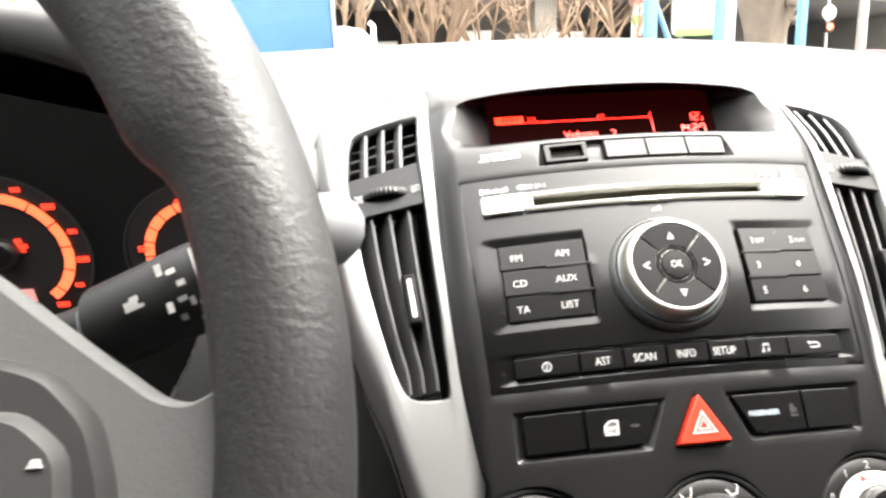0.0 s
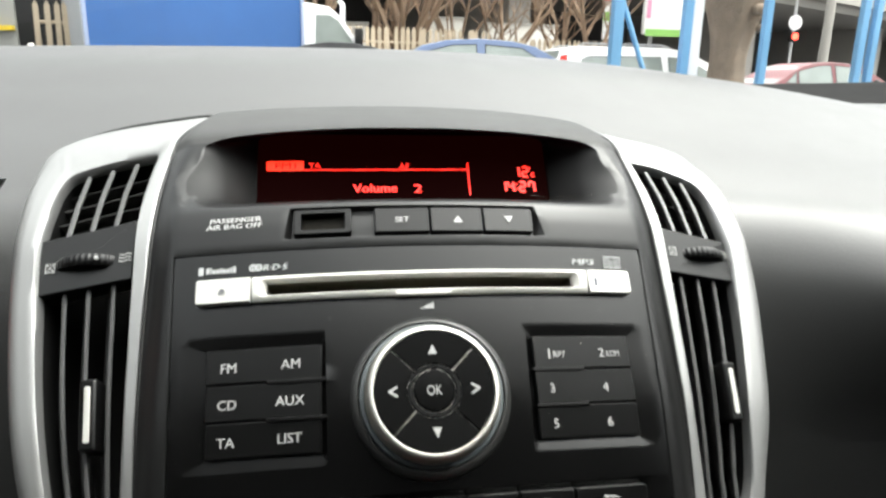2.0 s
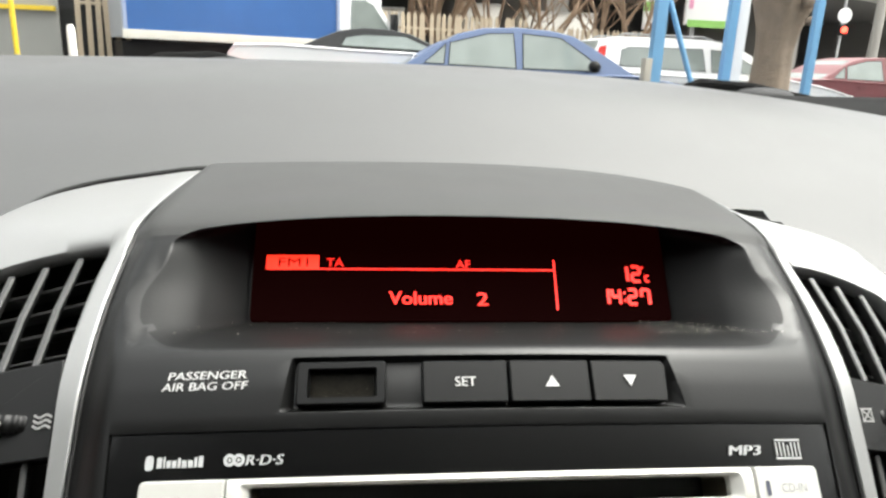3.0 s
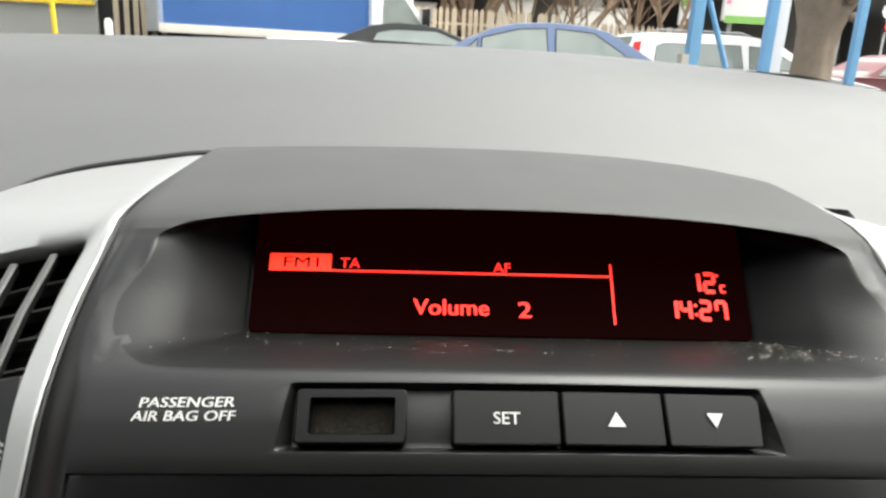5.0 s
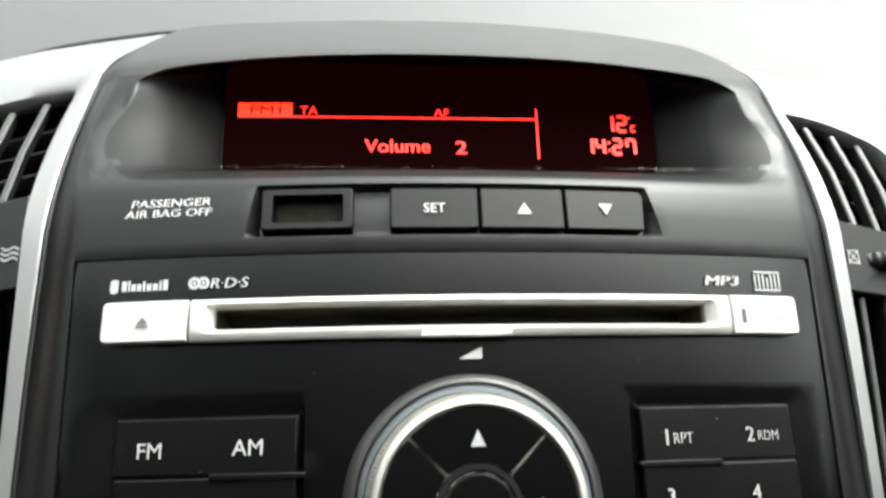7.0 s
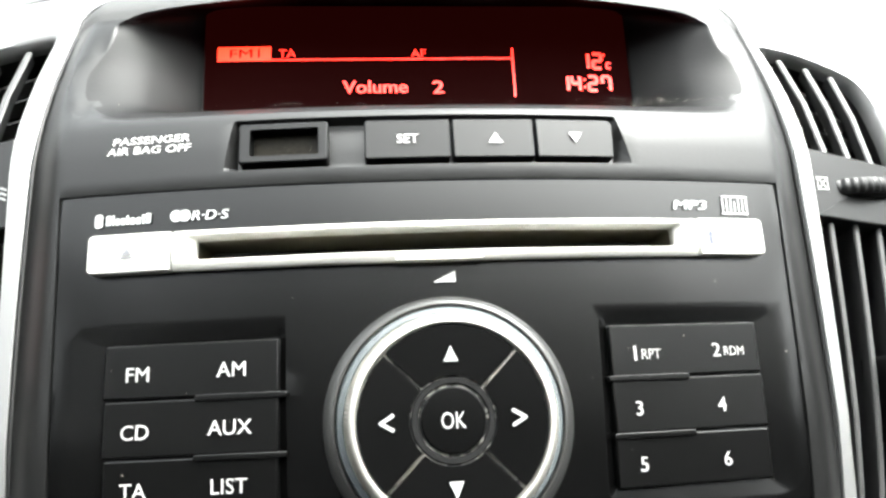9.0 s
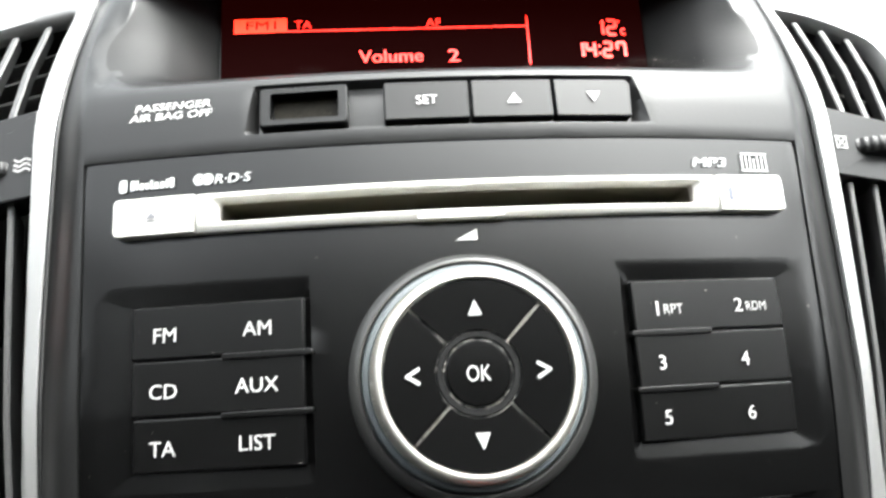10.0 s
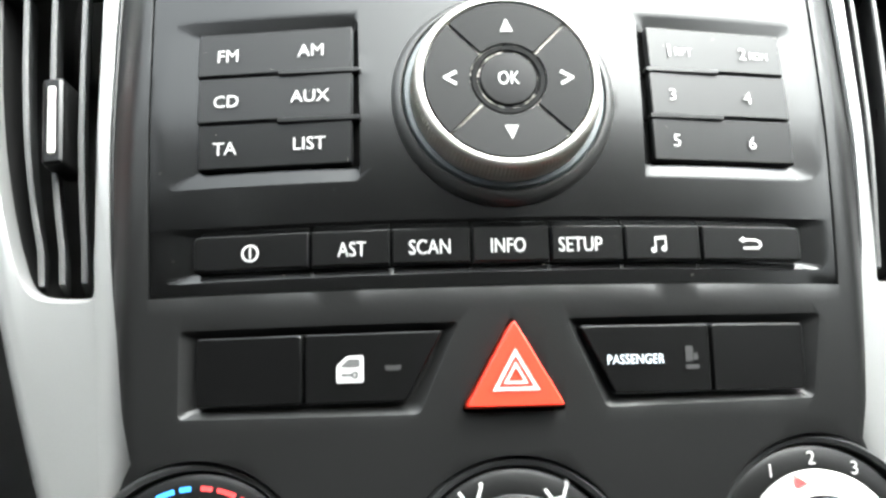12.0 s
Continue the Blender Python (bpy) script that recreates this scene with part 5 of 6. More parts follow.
# ---- cabin shell ----
LINER = mat("headliner", (0.32, 0.32, 0.31), 0.9, grain=0.0003, grain_size=0.003)
DOOR = mat("door_plastic", (0.02, 0.02, 0.02), 0.6, grain=0.0001, grain_size=0.0015)
CARPET = mat("carpet", (0.03, 0.03, 0.03), 0.95, grain=0.001, grain_size=0.004)
structure = lambda ob, label: tagged(ob, label, kind="structure")


def cabin():
    structure(part("floor", block(-0.85, -1.02, 0.20, 0.85, 0.72, 0.25), CARPET, space="world"), "dark carpeted car floor")
    structure(part("wall_front", block(-0.79, 0.60, 0.25, 0.79, 0.68, 0.9), BLACK, space="world"), "black bulkhead below the windscreen")
    bm = bmesh.new()
    pts = [(-1.02, 1.44), (-0.8, 1.44), (-0.55, 1.43), (-0.42, 1.415)]
    vs = [[bm.verts.new((x, y, z - 0.10 * (abs(x) / 0.62) ** 3)) for x in span(-0.78, 0.78, 0.06)] for y, z in pts]
    tops = [[bm.verts.new((v.co.x, v.co.y, v.co.z + 0.03)) for v in row] for row in vs]
    for g in (vs, tops):
        for a, b in zip(g, g[1:]):
            for i in range(len(a) - 1):
                bm.faces.new((a[i], a[i + 1], b[i + 1], b[i]))
    structure(part("ceiling", bm, LINER, space="world"), "light grey cloth headliner")
    for s in (-1, 1):
        side = "left" if s < 0 else "right"
        bm = bmesh.new()
        line = [(-1.02, 0.25), (0.70, 0.25), (0.70, 0.94), (0.32, 0.97), (0.12, 1.06), (-0.05, 1.16), (-1.02, 1.16)]
        ring_faces(bm, [[(x, y, z) for y, z in line] for x in (s * 0.79, s * 0.85)])
        structure(part("wall_" + side, bm, DOOR, space="world"), "dark grey door panels below the side windows")
        bm = tube(bmesh.new(), [(s * 0.84, 0.66, 0.92), (s * 0.80, 0.30, 1.16), (s * 0.71, -0.42, 1.33)], [0.035, 0.03, 0.03], 10)
        structure(part("trim_pillar_" + side, bm, DOOR, space="world"), "grey windscreen pillar trim")
        bm = tube(bmesh.new(), [(s * 0.80, -0.62, 0.92), (s * 0.70, -0.66, 1.34)], [0.05, 0.04], 10)
        structure(part("trim_post_" + side, bm, DOOR, space="world"), "grey door post trim")
    # unseen wall added for the seat backs; it keeps reflections from behind dark
    structure(part("wall_rear", block(-0.79, -0.66, 0.25, 0.79, -0.60, 1.45), CARPET, space="world"), "dark unseen rear wall in place of the seat backs")
    bm = bmesh.new()
    rows = []
    for i in range(9):
        t = i / 8
        rows.append([bm.verts.new((x * (1 - 0.13 * t), (0.90 - 0.3 * (x / 0.74) ** 2) * (1 - t) - 0.41 * t - 0.05 * (x / 0.74) ** 2 * t, 0.965 + 0.432 * t - 0.06 * t * (x / 0.74) ** 2)) for x in span(-0.82, 0.82, 0.15)])
    for a, b in zip(rows, rows[1:]):
        for j in range(len(a) - 1):
            bm.faces.new((a[j], a[j + 1], b[j + 1], b[j]))
    w = structure(part("window_windscreen", bm, GLASS, space="world"), "clear curved windscreen")
    w.visible_shadow = False
    bm = bmesh.new()
    rings = []
    for x in span(-0.86, 0.86, 0.06):
        y = 0.885 - 0.28 * (x / 0.74) ** 2
        rings.append([(x, y - 0.36, 0.928), (x, y - 0.05, 0.964 - 0.035 * smooth_step(0.05, 0.4, -x) + 0.02 * (x / 0.74) ** 2 + 0.009 * smooth_step(0.2, 0.5, x)), (x, y + 0.02, 0.965 - 0.035 * smooth_step(0.05, 0.4, -x) + 0.02 * (x / 0.74) ** 2 + 0.009 * smooth_step(0.2, 0.5, x)), (x, y + 0.25, 0.93), (x, y + 0.25, 0.90), (x, y - 0.36, 0.90)])
    ring_faces(bm, rings)
    structure(part("trim_cowl", bm, MATTE, space="world"), "black cowl strip at the windscreen's foot")


cabin()


def wiper(name, pts, lump):
    bm = tube(bmesh.new(), pts, [0.006, 0.008, 0.008, 0.005], 8)
    ob = tagged(part(name, bm, MATTE, space="world"), "black wiper arm resting at the windscreen's foot", "wiper", "wipers")
    a = Vector(lump)
    bm = bmesh.new()
    bmesh.ops.create_uvsphere(bm, u_segments=20, v_segments=10, radius=1)
    for v in bm.verts:
        v.co = a + Vector((v.co.x * 0.045, v.co.y * 0.03, v.co.z * 0.012))
    part("pivot_cap", bm, mat("wiper_grey", (0.03, 0.03, 0.031), 0.6, spec=0.2), ob, space="world")
    part("blade", tube(bmesh.new(), [Vector(p) + Vector((0.03, 0.02, -0.006)) for p in pts], 0.004, 6), MATTE, ob, space="world")


wiper("wiper", [(0.40, 0.86, 0.972), (0.46, 0.85, 0.995), (0.53, 0.83, 0.992), (0.62, 0.76, 0.975)], (0.535, 0.80, 0.982))
wiper("wiper", [(-0.40, 0.85, 0.975), (-0.33, 0.86, 1.002), (-0.26, 0.87, 1.006), (-0.16, 0.89, 0.985)], (-0.24, 0.86, 0.995))


# ---- outside ----
ASPHALT = mat("asphalt", (0.055, 0.055, 0.056), 0.9, grain=0.004, grain_size=0.012, vary=0.25, stain=1.2)
CONCRETE = mat("concrete", (0.36, 0.34, 0.31), 0.85, grain=0.003, grain_size=0.03, vary=0.15, stain=1.5)
# dark colour stands for the shade below the viaduct deck
DARKWALL = mat("underdeck_shade", (0.05, 0.048, 0.045), 0.9, grain=0.004, grain_size=0.05, vary=0.3, stain=1.0)
BARK = mat("bark", (0.23, 0.18, 0.135), 0.95, grain=0.02, grain_size=0.035, vary=0.35, stain=0.3)
TWIG = mat("twig", (0.22, 0.15, 0.10), 0.9, vary=0.2, stain=0.2)
BLUESTEEL = mat("blue_painted_steel", (0.16, 0.36, 0.58), 0.45, vary=0.12, stain=0.2)
WHITEWALL = mat("pale_wall", (0.75, 0.72, 0.66), 0.8, vary=0.1, stain=0.6, grain_size=0.05)
PICKET = mat("weathered_picket", (0.45, 0.37, 0.27), 0.85, vary=0.2, grain_size=0.02, stain=0.2, each=0.4)
TARP = mat("blue_tarpaulin", (0.026, 0.10, 0.29), 0.5, grain=0.01, grain_size=0.25, vary=0.12, stain=0.9)
# reflections in the car windows are put into this pale, uneven base colour
CARGLASS = mat("pale_reflection_glass", (0.22, 0.25, 0.235), 0.08, vary=0.3, stain=0.3)
TYRE = mat("tyre", (0.02, 0.02, 0.02), 0.8)
RIM = mat("alloy", (0.5, 0.5, 0.5), 0.35, metal=0.8)
TAIL = mat("tail_light", (0.6, 0.03, 0.02), 0.2)
LITTAIL = mat("lit_tail_light", (1.0, 0.12, 0.03), 0.3, emit=2.0)


def ground():
    bm = bmesh.new()
    n = [-400, -150, -60, -30, -15, -5, 0, 5, 15, 30, 60, 150, 400]
    vs = [[bm.verts.new((x, y, 0.0)) for x in n] for y in n]
    for a, b in zip(vs, vs[1:]):
        for i in range(len(a) - 1):
            bm.faces.new((a[i], a[i + 1], b[i + 1], b[i]))
    structure(part("ground", bm, ASPHALT, space="world"), "worn grey asphalt car park ground")


ground()
# The car stands on its wheels: sills carry the cabin floor.
structure(part("trim_sills", block(-0.7, -1.0, 0.0, 0.7, 0.6, 0.2), BLACK, space="world"), "dark underbody of the parked car")


def vehicle(label, x0, y0, paint, kind, heading=0.0, deck=None, lit=False, scale=1.0):
    """A parked car facing +x, its rear at x0 and its near side at y0."""
    L = {"saloon": 4.5, "estate": 4.6, "open": 4.3}[kind]
    low = [(0.10, 0.24), (0.02, 0.45), (0.0, 0.62), (0.03, 0.86), (0.12, 0.955), (0.7, 0.975), (1.6, 0.945), (2.6, 0.93), (3.3, 0.945), (3.9, 0.86), (L - 0.12, 0.72), (L, 0.5), (L - 0.02, 0.3), (L - 0.15, 0.22)]
    if kind == "open":
        low = [(x, z * 1.13 if z > 0.5 else z) for x, z in low]
    roof = {"saloon": [(0.62, 0.95), (1.0, 1.19), (1.28, 1.335), (1.55, 1.40), (1.95, 1.425), (2.35, 1.405), (2.62, 1.35), (2.95, 1.17), (3.35, 0.93)],
            "estate": [(0.03, 0.93), (0.12, 1.20), (0.22, 1.42), (0.45, 1.475), (1.2, 1.50), (2.0, 1.49), (2.4, 1.44), (2.85, 1.20), (3.35, 0.93)],
            "open": [(0.9, 1.06), (1.15, 1.18), (1.45, 1.30), (1.75, 1.345), (2.1, 1.335), (2.35, 1.29), (2.65, 1.16), (2.95, 1.04)]}[kind]
    half = 0.86
    m = Matrix.Translation((x0, y0 + half, 0)) @ Matrix.Rotation(radians(heading), 4, "Z") @ Matrix.Scale(scale, 4)
    put = lambda bm: bm.transform(m) or bm
    bm = bmesh.new()
    ring_faces(bm, [[(x, y, z) for x, z in shrink(low, d)] for y, d in ((-half + 0.02, 0.09), (-half, 0.03), (-half + 0.05, 0.0), (half - 0.05, 0.0), (half, 0.03), (half - 0.02, 0.09))])
    car = tagged(part("parked_car", put(bm), paint, space="world", angle=32), label, "car", "parked cars")
    wide = lambda z: 0.80 - 0.36 * (z - 0.93)
    bm = bmesh.new()
    ring_faces(bm, [[(x, s * (wide(z) - e), z) for x, z in shrink(roof, d)] for s, e, d in ((-1, 0.0, 0.02), (-1, 0.04, 0.0), (1, 0.04, 0.0), (1, 0.0, 0.02))])
    part("roof", put(bm), deck or paint, car, "black fabric soft top" if deck else "", space="world", angle=32)

    def pane(pts, name="window"):
        bm = bmesh.new()
        fr = [(x, -wide(z) - 0.006, z) for x, z in pts]
        ring_faces(bm, [fr, [(x, y + 0.02, z) for x, y, z in fr]])
        w = part(name, put(bm), CARGLASS, car, space="world")
        seal = bmesh.new()
        o, i = pts, shrink(pts, 0.022)
        for k in range(len(pts)):
            q = (o[k], o[(k + 1) % len(pts)], i[(k + 1) % len(pts)], i[k])
            seal.faces.new([seal.verts.new((x, -wide(z) - 0.009, z)) for x, z in q])
        part("seal", put(seal), BLACK, w, space="world")
    if kind == "saloon":
        pane([(0.86, 0.99), (1.10, 0.985), (1.12, 1.22), (1.05, 1.16)])
        pane([(1.14, 0.98), (1.93, 0.965), (1.90, 1.36), (1.60, 1.345), (1.16, 1.23)])
        pane([(2.0, 0.965), (2.92, 0.965), (2.78, 1.12), (2.45, 1.33), (2.0, 1.36)])
    elif kind == "estate":
        pane([(0.50, 1.06), (1.0, 1.04), (1.0, 1.34), (0.66, 1.34), (0.54, 1.29)])
        pane([(1.12, 1.03), (1.90, 1.01), (1.87, 1.35), (1.12, 1.35)])
        pane([(2.0, 1.01), (2.86, 1.0), (2.70, 1.13), (2.33, 1.33), (2.0, 1.35)])
    else:
        pane([(1.45, 1.10), (2.75, 1.08), (2.58, 1.15), (2.30, 1.26), (1.75, 1.265), (1.52, 1.22)])
    def across(a, b, name):
        (xa, za), (xb, zb) = a, b
        nx, nz = (zb - za), -(xb - xa)
        k = -0.008 / math.hypot(nx, nz) if name == "rear_window" else -0.008 / math.hypot(nx, nz)
        bm = bmesh.new()
        q = [(xa + nx * k, -wide(za) + 0.09, za + nz * k), (xa + nx * k, wide(za) - 0.09, za + nz * k), (xb + nx * k, wide(zb) - 0.09, zb + nz * k), (xb + nx * k, -wide(zb) + 0.09, zb + nz * k)]
        ring_faces(bm, [q, [(x - nx * k * 2, y, z - nz * k * 2) for x, y, z in q]])
        part(name, put(bm), CARGLASS, car, space="world")
    across(roof[0], roof[2], "rear_window")
    across(roof[-1], roof[-3], "windscreen")
    for sy in (-1, 1):
        t = bmesh.new()
        if kind == "estate":
            q = [(0.02, 0.72), (0.09, 0.95), (0.2, 1.33), (0.31, 1.35), (0.25, 1.0), (0.22, 0.74)]
            ring_faces(t, [[(x - 0.012, sy * (wide(max(z, 0.93)) + 0.03), z) for x, z in q], [(x, sy * (wide(max(z, 0.93)) - 0.1), z) for x, z in q]])
        else:
            q = [(-0.01, 0.66), (0.03, 0.86), (0.30, 0.84), (0.32, 0.70)]
            ring_faces(t, [[(x - 0.006, sy * (half + 0.004), z) for x, z in q], [(x, sy * (half - 0.25), z) for x, z in q]])
        part("tail_light", put(t), LITTAIL if lit else TAIL, car, "red tail light", space="world")
        b = bmesh.new()
        bmesh.ops.create_uvsphere(b, u_segments=14, v_segments=8, radius=1)
        for v in b.verts:
            v.co = Vector((2.80 + v.co.x * 0.07, sy * (half + 0.06) + v.co.y * 0.09, 1.02 + v.co.z * 0.07))
        part("door_mirror", put(b), BLACK if kind == "saloon" else paint, car, space="world")
        for x in (0.85, 3.45):
            w = bmesh.new()
            ring_faces(w, [[(x + r * math.cos(a), sy * (half - 0.2 + o), 0.31 + r * math.sin(a)) for a in (2 * math.pi * i / 28 for i in range(28))] for r, o in ((0.29, 0.0), (0.31, 0.02), (0.31, 0.19), (0.28, 0.21), (0.2, 0.2))])
            wh = part("wheel", put(w), TYRE, car, space="world")
            w = bmesh.new()
            ring_faces(w, [[(x + r * math.cos(a), sy * (half - 0.2 + o), 0.31 + r * math.sin(a)) for a in (2 * math.pi * i / 28 for i in range(28))] for r, o in ((0.21, 0.2), (0.2, 0.215), (0.06, 0.20))])
            part("rim", put(w), RIM, wh, space="world")
    for x in (1.35, 2.15):
        part("door_handle", put(block(x, -half - 0.018, 0.84, x + 0.17, -half + 0.01, 0.865, 0.005)), paint, car, space="world")
    if kind == "estate":
        for sy in (-1, 1):
            part("roof_rail", put(tube(bmesh.new(), [(0.5, sy * 0.56, 1.49), (0.6, sy * 0.56, 1.53), (1.9, sy * 0.56, 1.53), (2.05, sy * 0.56, 1.49)], 0.016, 8)), mat("grey_rail", (0.3, 0.3, 0.3), 0.5), car, space="world")
    return car


BLUEPAINT = mat("blue_car_paint", (0.085, 0.125, 0.23), 0.4, vary=0.06, coat=0.15, stain=0.4)
WHITEPAINT = mat("white_car_paint", (0.78, 0.78, 0.78), 0.3, vary=0.03, coat=0.15, stain=0.4)
REDPAINT = mat("dark_red_car_paint", (0.16, 0.045, 0.05), 0.45, vary=0.06, coat=0.15, stain=0.4)
SILVERPAINT = mat("silver_car_paint", (0.5, 0.5, 0.5), 0.35, metal=0.5, coat=0.5)
vehicle("dusty blue saloon car parked side on", -0.35, 7.6, BLUEPAINT, "saloon")
vehicle("white estate car with tall red tail lights", 3.14, 10.0, WHITEPAINT, "estate", heading=2, scale=1.0)
vehicle("white convertible with a closed black soft top", -2.05, 9.55, WHITEPAINT, "open", scale=1.06, deck=mat("soft_top", (0.02, 0.02, 0.021), 0.8), lit=True)
vehicle("dark red saloon car parked beyond the posts", 8.1, 12.6, REDPAINT, "saloon")
vehicle("white saloon car parked beyond the posts", 11.4, 10.6, WHITEPAINT, "saloon")
vehicle("silver saloon car parked behind the tree", 11.0, 16.2, SILVERPAINT, "saloon")


def lorry():
    a, b = Vector((-3.95, 11.4, 0)), Vector((-0.72, 13.0, 0))
    d = (b - a).normalized()
    n = Vector((-d.y, d.x, 0))
    m = Matrix(((d.x, n.x, 0, a.x), (d.y, n.y, 0, a.y), (0, 0, 1, 0), (0, 0, 0, 1)))
    L = (b - a).length
    put = lambda bm: bm.transform(m) or bm
    bm = bmesh.new()
    nx, nz = 24, 8
    # tarpaulin sides sag a little between the hoops
    vs = [[bm.verts.new((L * i / nx, -0.012 * math.sin(math.pi * (i % 6) / 6) * math.sin(math.pi * j / nz) - 0.004 * math.sin(i * 2.3 + j), 1.32 + 1.56 * j / nz)) for i in range(nx + 1)] for j in range(nz + 1)]
    bk = [[bm.verts.new((v.co.x, 2.1, v.co.z)) for v in row] for row in vs]
    for g in (vs, bk):
        for p, q in zip(g, g[1:]):
            for i in range(nx):
                bm.faces.new((p[i], p[i + 1], q[i + 1], q[i]))
    for i in range(nx):
        bm.faces.new((vs[-1][i], vs[-1][i + 1], bk[-1][i + 1], bk[-1][i]))
        bm.faces.new((vs[0][i], vs[0][i + 1], bk[0][i + 1], bk[0][i]))
    for i in (0, nx):
        for p, q, r, s in zip(vs, vs[1:], bk[1:], bk):
            bm.faces.new((p[i], q[i], r[i], s[i]))
    ob = tagged(part("box_lorry", put(bm), TARP, space="world", angle=40), "white lorry with a blue tarpaulin box body", "lorry")
    part("rear_door", put(block(-0.05, 0.0, 1.2, -0.01, 2.1, 2.9, 0.01)), mat("rear_grey", (0.42, 0.44, 0.46), 0.6), ob, "grey rear panel", space="world")
    for x in (0.0, L):
        part("corner_post", put(block(x - 0.03, -0.03, 1.2, x + 0.03, 0.01, 2.9, 0.005)), mat("post_grey", (0.3, 0.36, 0.5), 0.5), ob, space="world")
    part("drop_side", put(block(-0.05, -0.035, 1.18, L + 0.02, 0.02, 1.32, 0.01)), mat("pale_rail", (0.6, 0.58, 0.52), 0.6, vary=0.15, stain=0.3), ob, "pale metal lower rail", space="world")
    part("chassis", put(block(0.0, 0.5, 0.6, L + 1.2, 1.6, 1.15, 0.02)), BLACK, ob, space="world")
    cab = [(0.06, 0.45), (0.06, 2.18), (0.16, 2.26), (0.62, 2.22), (0.86, 2.05), (1.35, 1.45), (1.95, 1.22), (2.05, 0.9), (2.05, 0.45)]
    bm = bmesh.new()
    ring_faces(bm, [[(L + x, y, z) for x, z in shrink(cab, e)] for y, e in ((0.10, 0.05), (0.14, 0.0), (1.96, 0.0), (2.0, 0.05))])
    part("cab", put(bm), WHITEPAINT, ob, "white driver's cab", space="world", angle=35)
    q = [(0.30, 1.45), (0.32, 2.05), (0.60, 2.07), (0.78, 1.98), (1.18, 1.48)]
    bm = bmesh.new()
    ring_faces(bm, [[(L + x, 0.09, z) for x, z in q], [(L + x, 0.12, z) for x, z in q]])
    part("door_window", put(bm), CARGLASS, ob, space="world")
    bm = bmesh.new()
    ring_faces(bm, [[(L + 0.88, 0.25, 2.045), (L + 0.88, 1.85, 2.045), (L + 1.34, 1.85, 1.475), (L + 1.34, 0.25, 1.475)], [(L + 0.84, 0.25, 2.0), (L + 0.84, 1.85, 2.0), (L + 1.3, 1.85, 1.44), (L + 1.3, 0.25, 1.44)]])
    part("windscreen", put(bm), CARGLASS, ob, space="world")
    part("door_mirror", put(block(L + 1.12, -0.12, 1.5, L + 1.2, 0.08, 1.85, 0.02)), BLACK, ob, space="world")
    part("snorkel", put(tube(bmesh.new(), [(L + 0.98, 0.3, 1.9), (L + 0.98, 0.3, 2.3), (L + 0.90, 0.3, 2.36)], 0.05, 10)), WHITEPAINT, ob, space="world")
    for x in (0.7, L + 1.5):
        for y in (0.1, 1.8):
            w = bmesh.new()
            ring_faces(w, [[(x + r * math.cos(t), y + o, 0.37 + r * math.sin(t)) for t in (2 * math.pi * i / 28 for i in range(28))] for r, o in ((0.34, 0.0), (0.37, 0.03), (0.37, 0.2), (0.34, 0.22))])
            wh = part("wheel", put(w), TYRE, ob, space="world")
            w = bmesh.new()
            ring_faces(w, [[(x + r * math.cos(t), y + o, 0.37 + r * math.sin(t)) for t in (2 * math.pi * i / 24 for i in range(24))] for r, o in ((0.22, -0.004), (0.2, 0.02), (0.08, 0.02))])
            part("rim", put(w), RIM, wh, space="world")


lorry()


def post(label, x, y, w, h, material=BLUESTEEL, name="steel_post"):
    bm = block(x - w / 2, y - w / 2, 0, x + w / 2, y + w / 2, h, 0.006)
    ob = tagged(part(name, bm, material, space="world"), label, "post", "posts by the car park")
    part("foot_plate", block(x - w, y - w, 0, x + w, y + w, 0.012), material, ob, space="world")
    return ob


def carport():
    p1 = post("blue painted square steel post with a slanting brace", 2.68, 6.4, 0.105, 4.2)
    part("brace", tube(bmesh.new(), [(2.73, 6.4, 1.72), (3.12, 6.42, 0.82), (3.3, 6.42, 0.4)], 0.026, 10), BLUESTEEL, p1, space="world")
    part("cable_box", block(2.56, 6.33, 0.82, 2.63, 6.45, 1.12, 0.01), mat("box_grey", (0.45, 0.42, 0.36), 0.6), p1, "small grey box", space="world")
    p2 = post("blue and white steel post beside the billboard", 4.40, 8.3, 0.11, 4.5)
    part("white_flange", block(4.458, 8.25, 0.012, 4.59, 8.38, 4.5, 0.006), mat("white_steel", (0.75, 0.76, 0.78), 0.5), p2, space="world")
    post("thin blue steel post", 5.0, 7.5, 0.085, 4.2)
    fr = post("blue steel frame of a parking shelter", 7.25, 8.7, 0.10, 2.42)
    part("second_post", block(7.40, 8.65, 0.012, 7.49, 8.75, 2.42, 0.005), BLUESTEEL, fr, space="world")
    part("far_post", block(8.5, 9.0, 0.012, 8.59, 9.1, 2.42, 0.005), BLUESTEEL, fr, space="world")
    part("beam", block(7.20, 8.65, 2.42, 11.5, 8.77, 2.52, 0.005), BLUESTEEL, fr, space="world")


carport()


def branches(bm, p, d, length, r, level, rng, n=5):
    pts, radii = [p.copy()], [r]
    steps = 5 if level > 1 else 4
    for i in range(steps):
        d = (d + Vector((rng.gauss(0, 0.12), rng.gauss(0, 0.12), 0.05 + rng.gauss(0, 0.06)))).normalized()
        p = p + d * length / steps
        pts.append(p.copy())
        radii.append(r * (1 - 0.75 * (i + 1) / steps) + 0.002)
    tube(bm, pts, radii, n if r > 0.02 else 4)
    if level <= 0:
        return
    for i in range(3 + level):
        k = rng.randint(1, steps - 1)
        side = Vector((rng.gauss(0, 1), rng.gauss(0, 1), rng.uniform(0.1, 0.9))).normalized()
        branches(bm, pts[k], (d * 0.6 + side * 0.75).normalized(), length * rng.uniform(0.4, 0.65), max(0.004, radii[k] * 0.55), level - 1, rng, n)


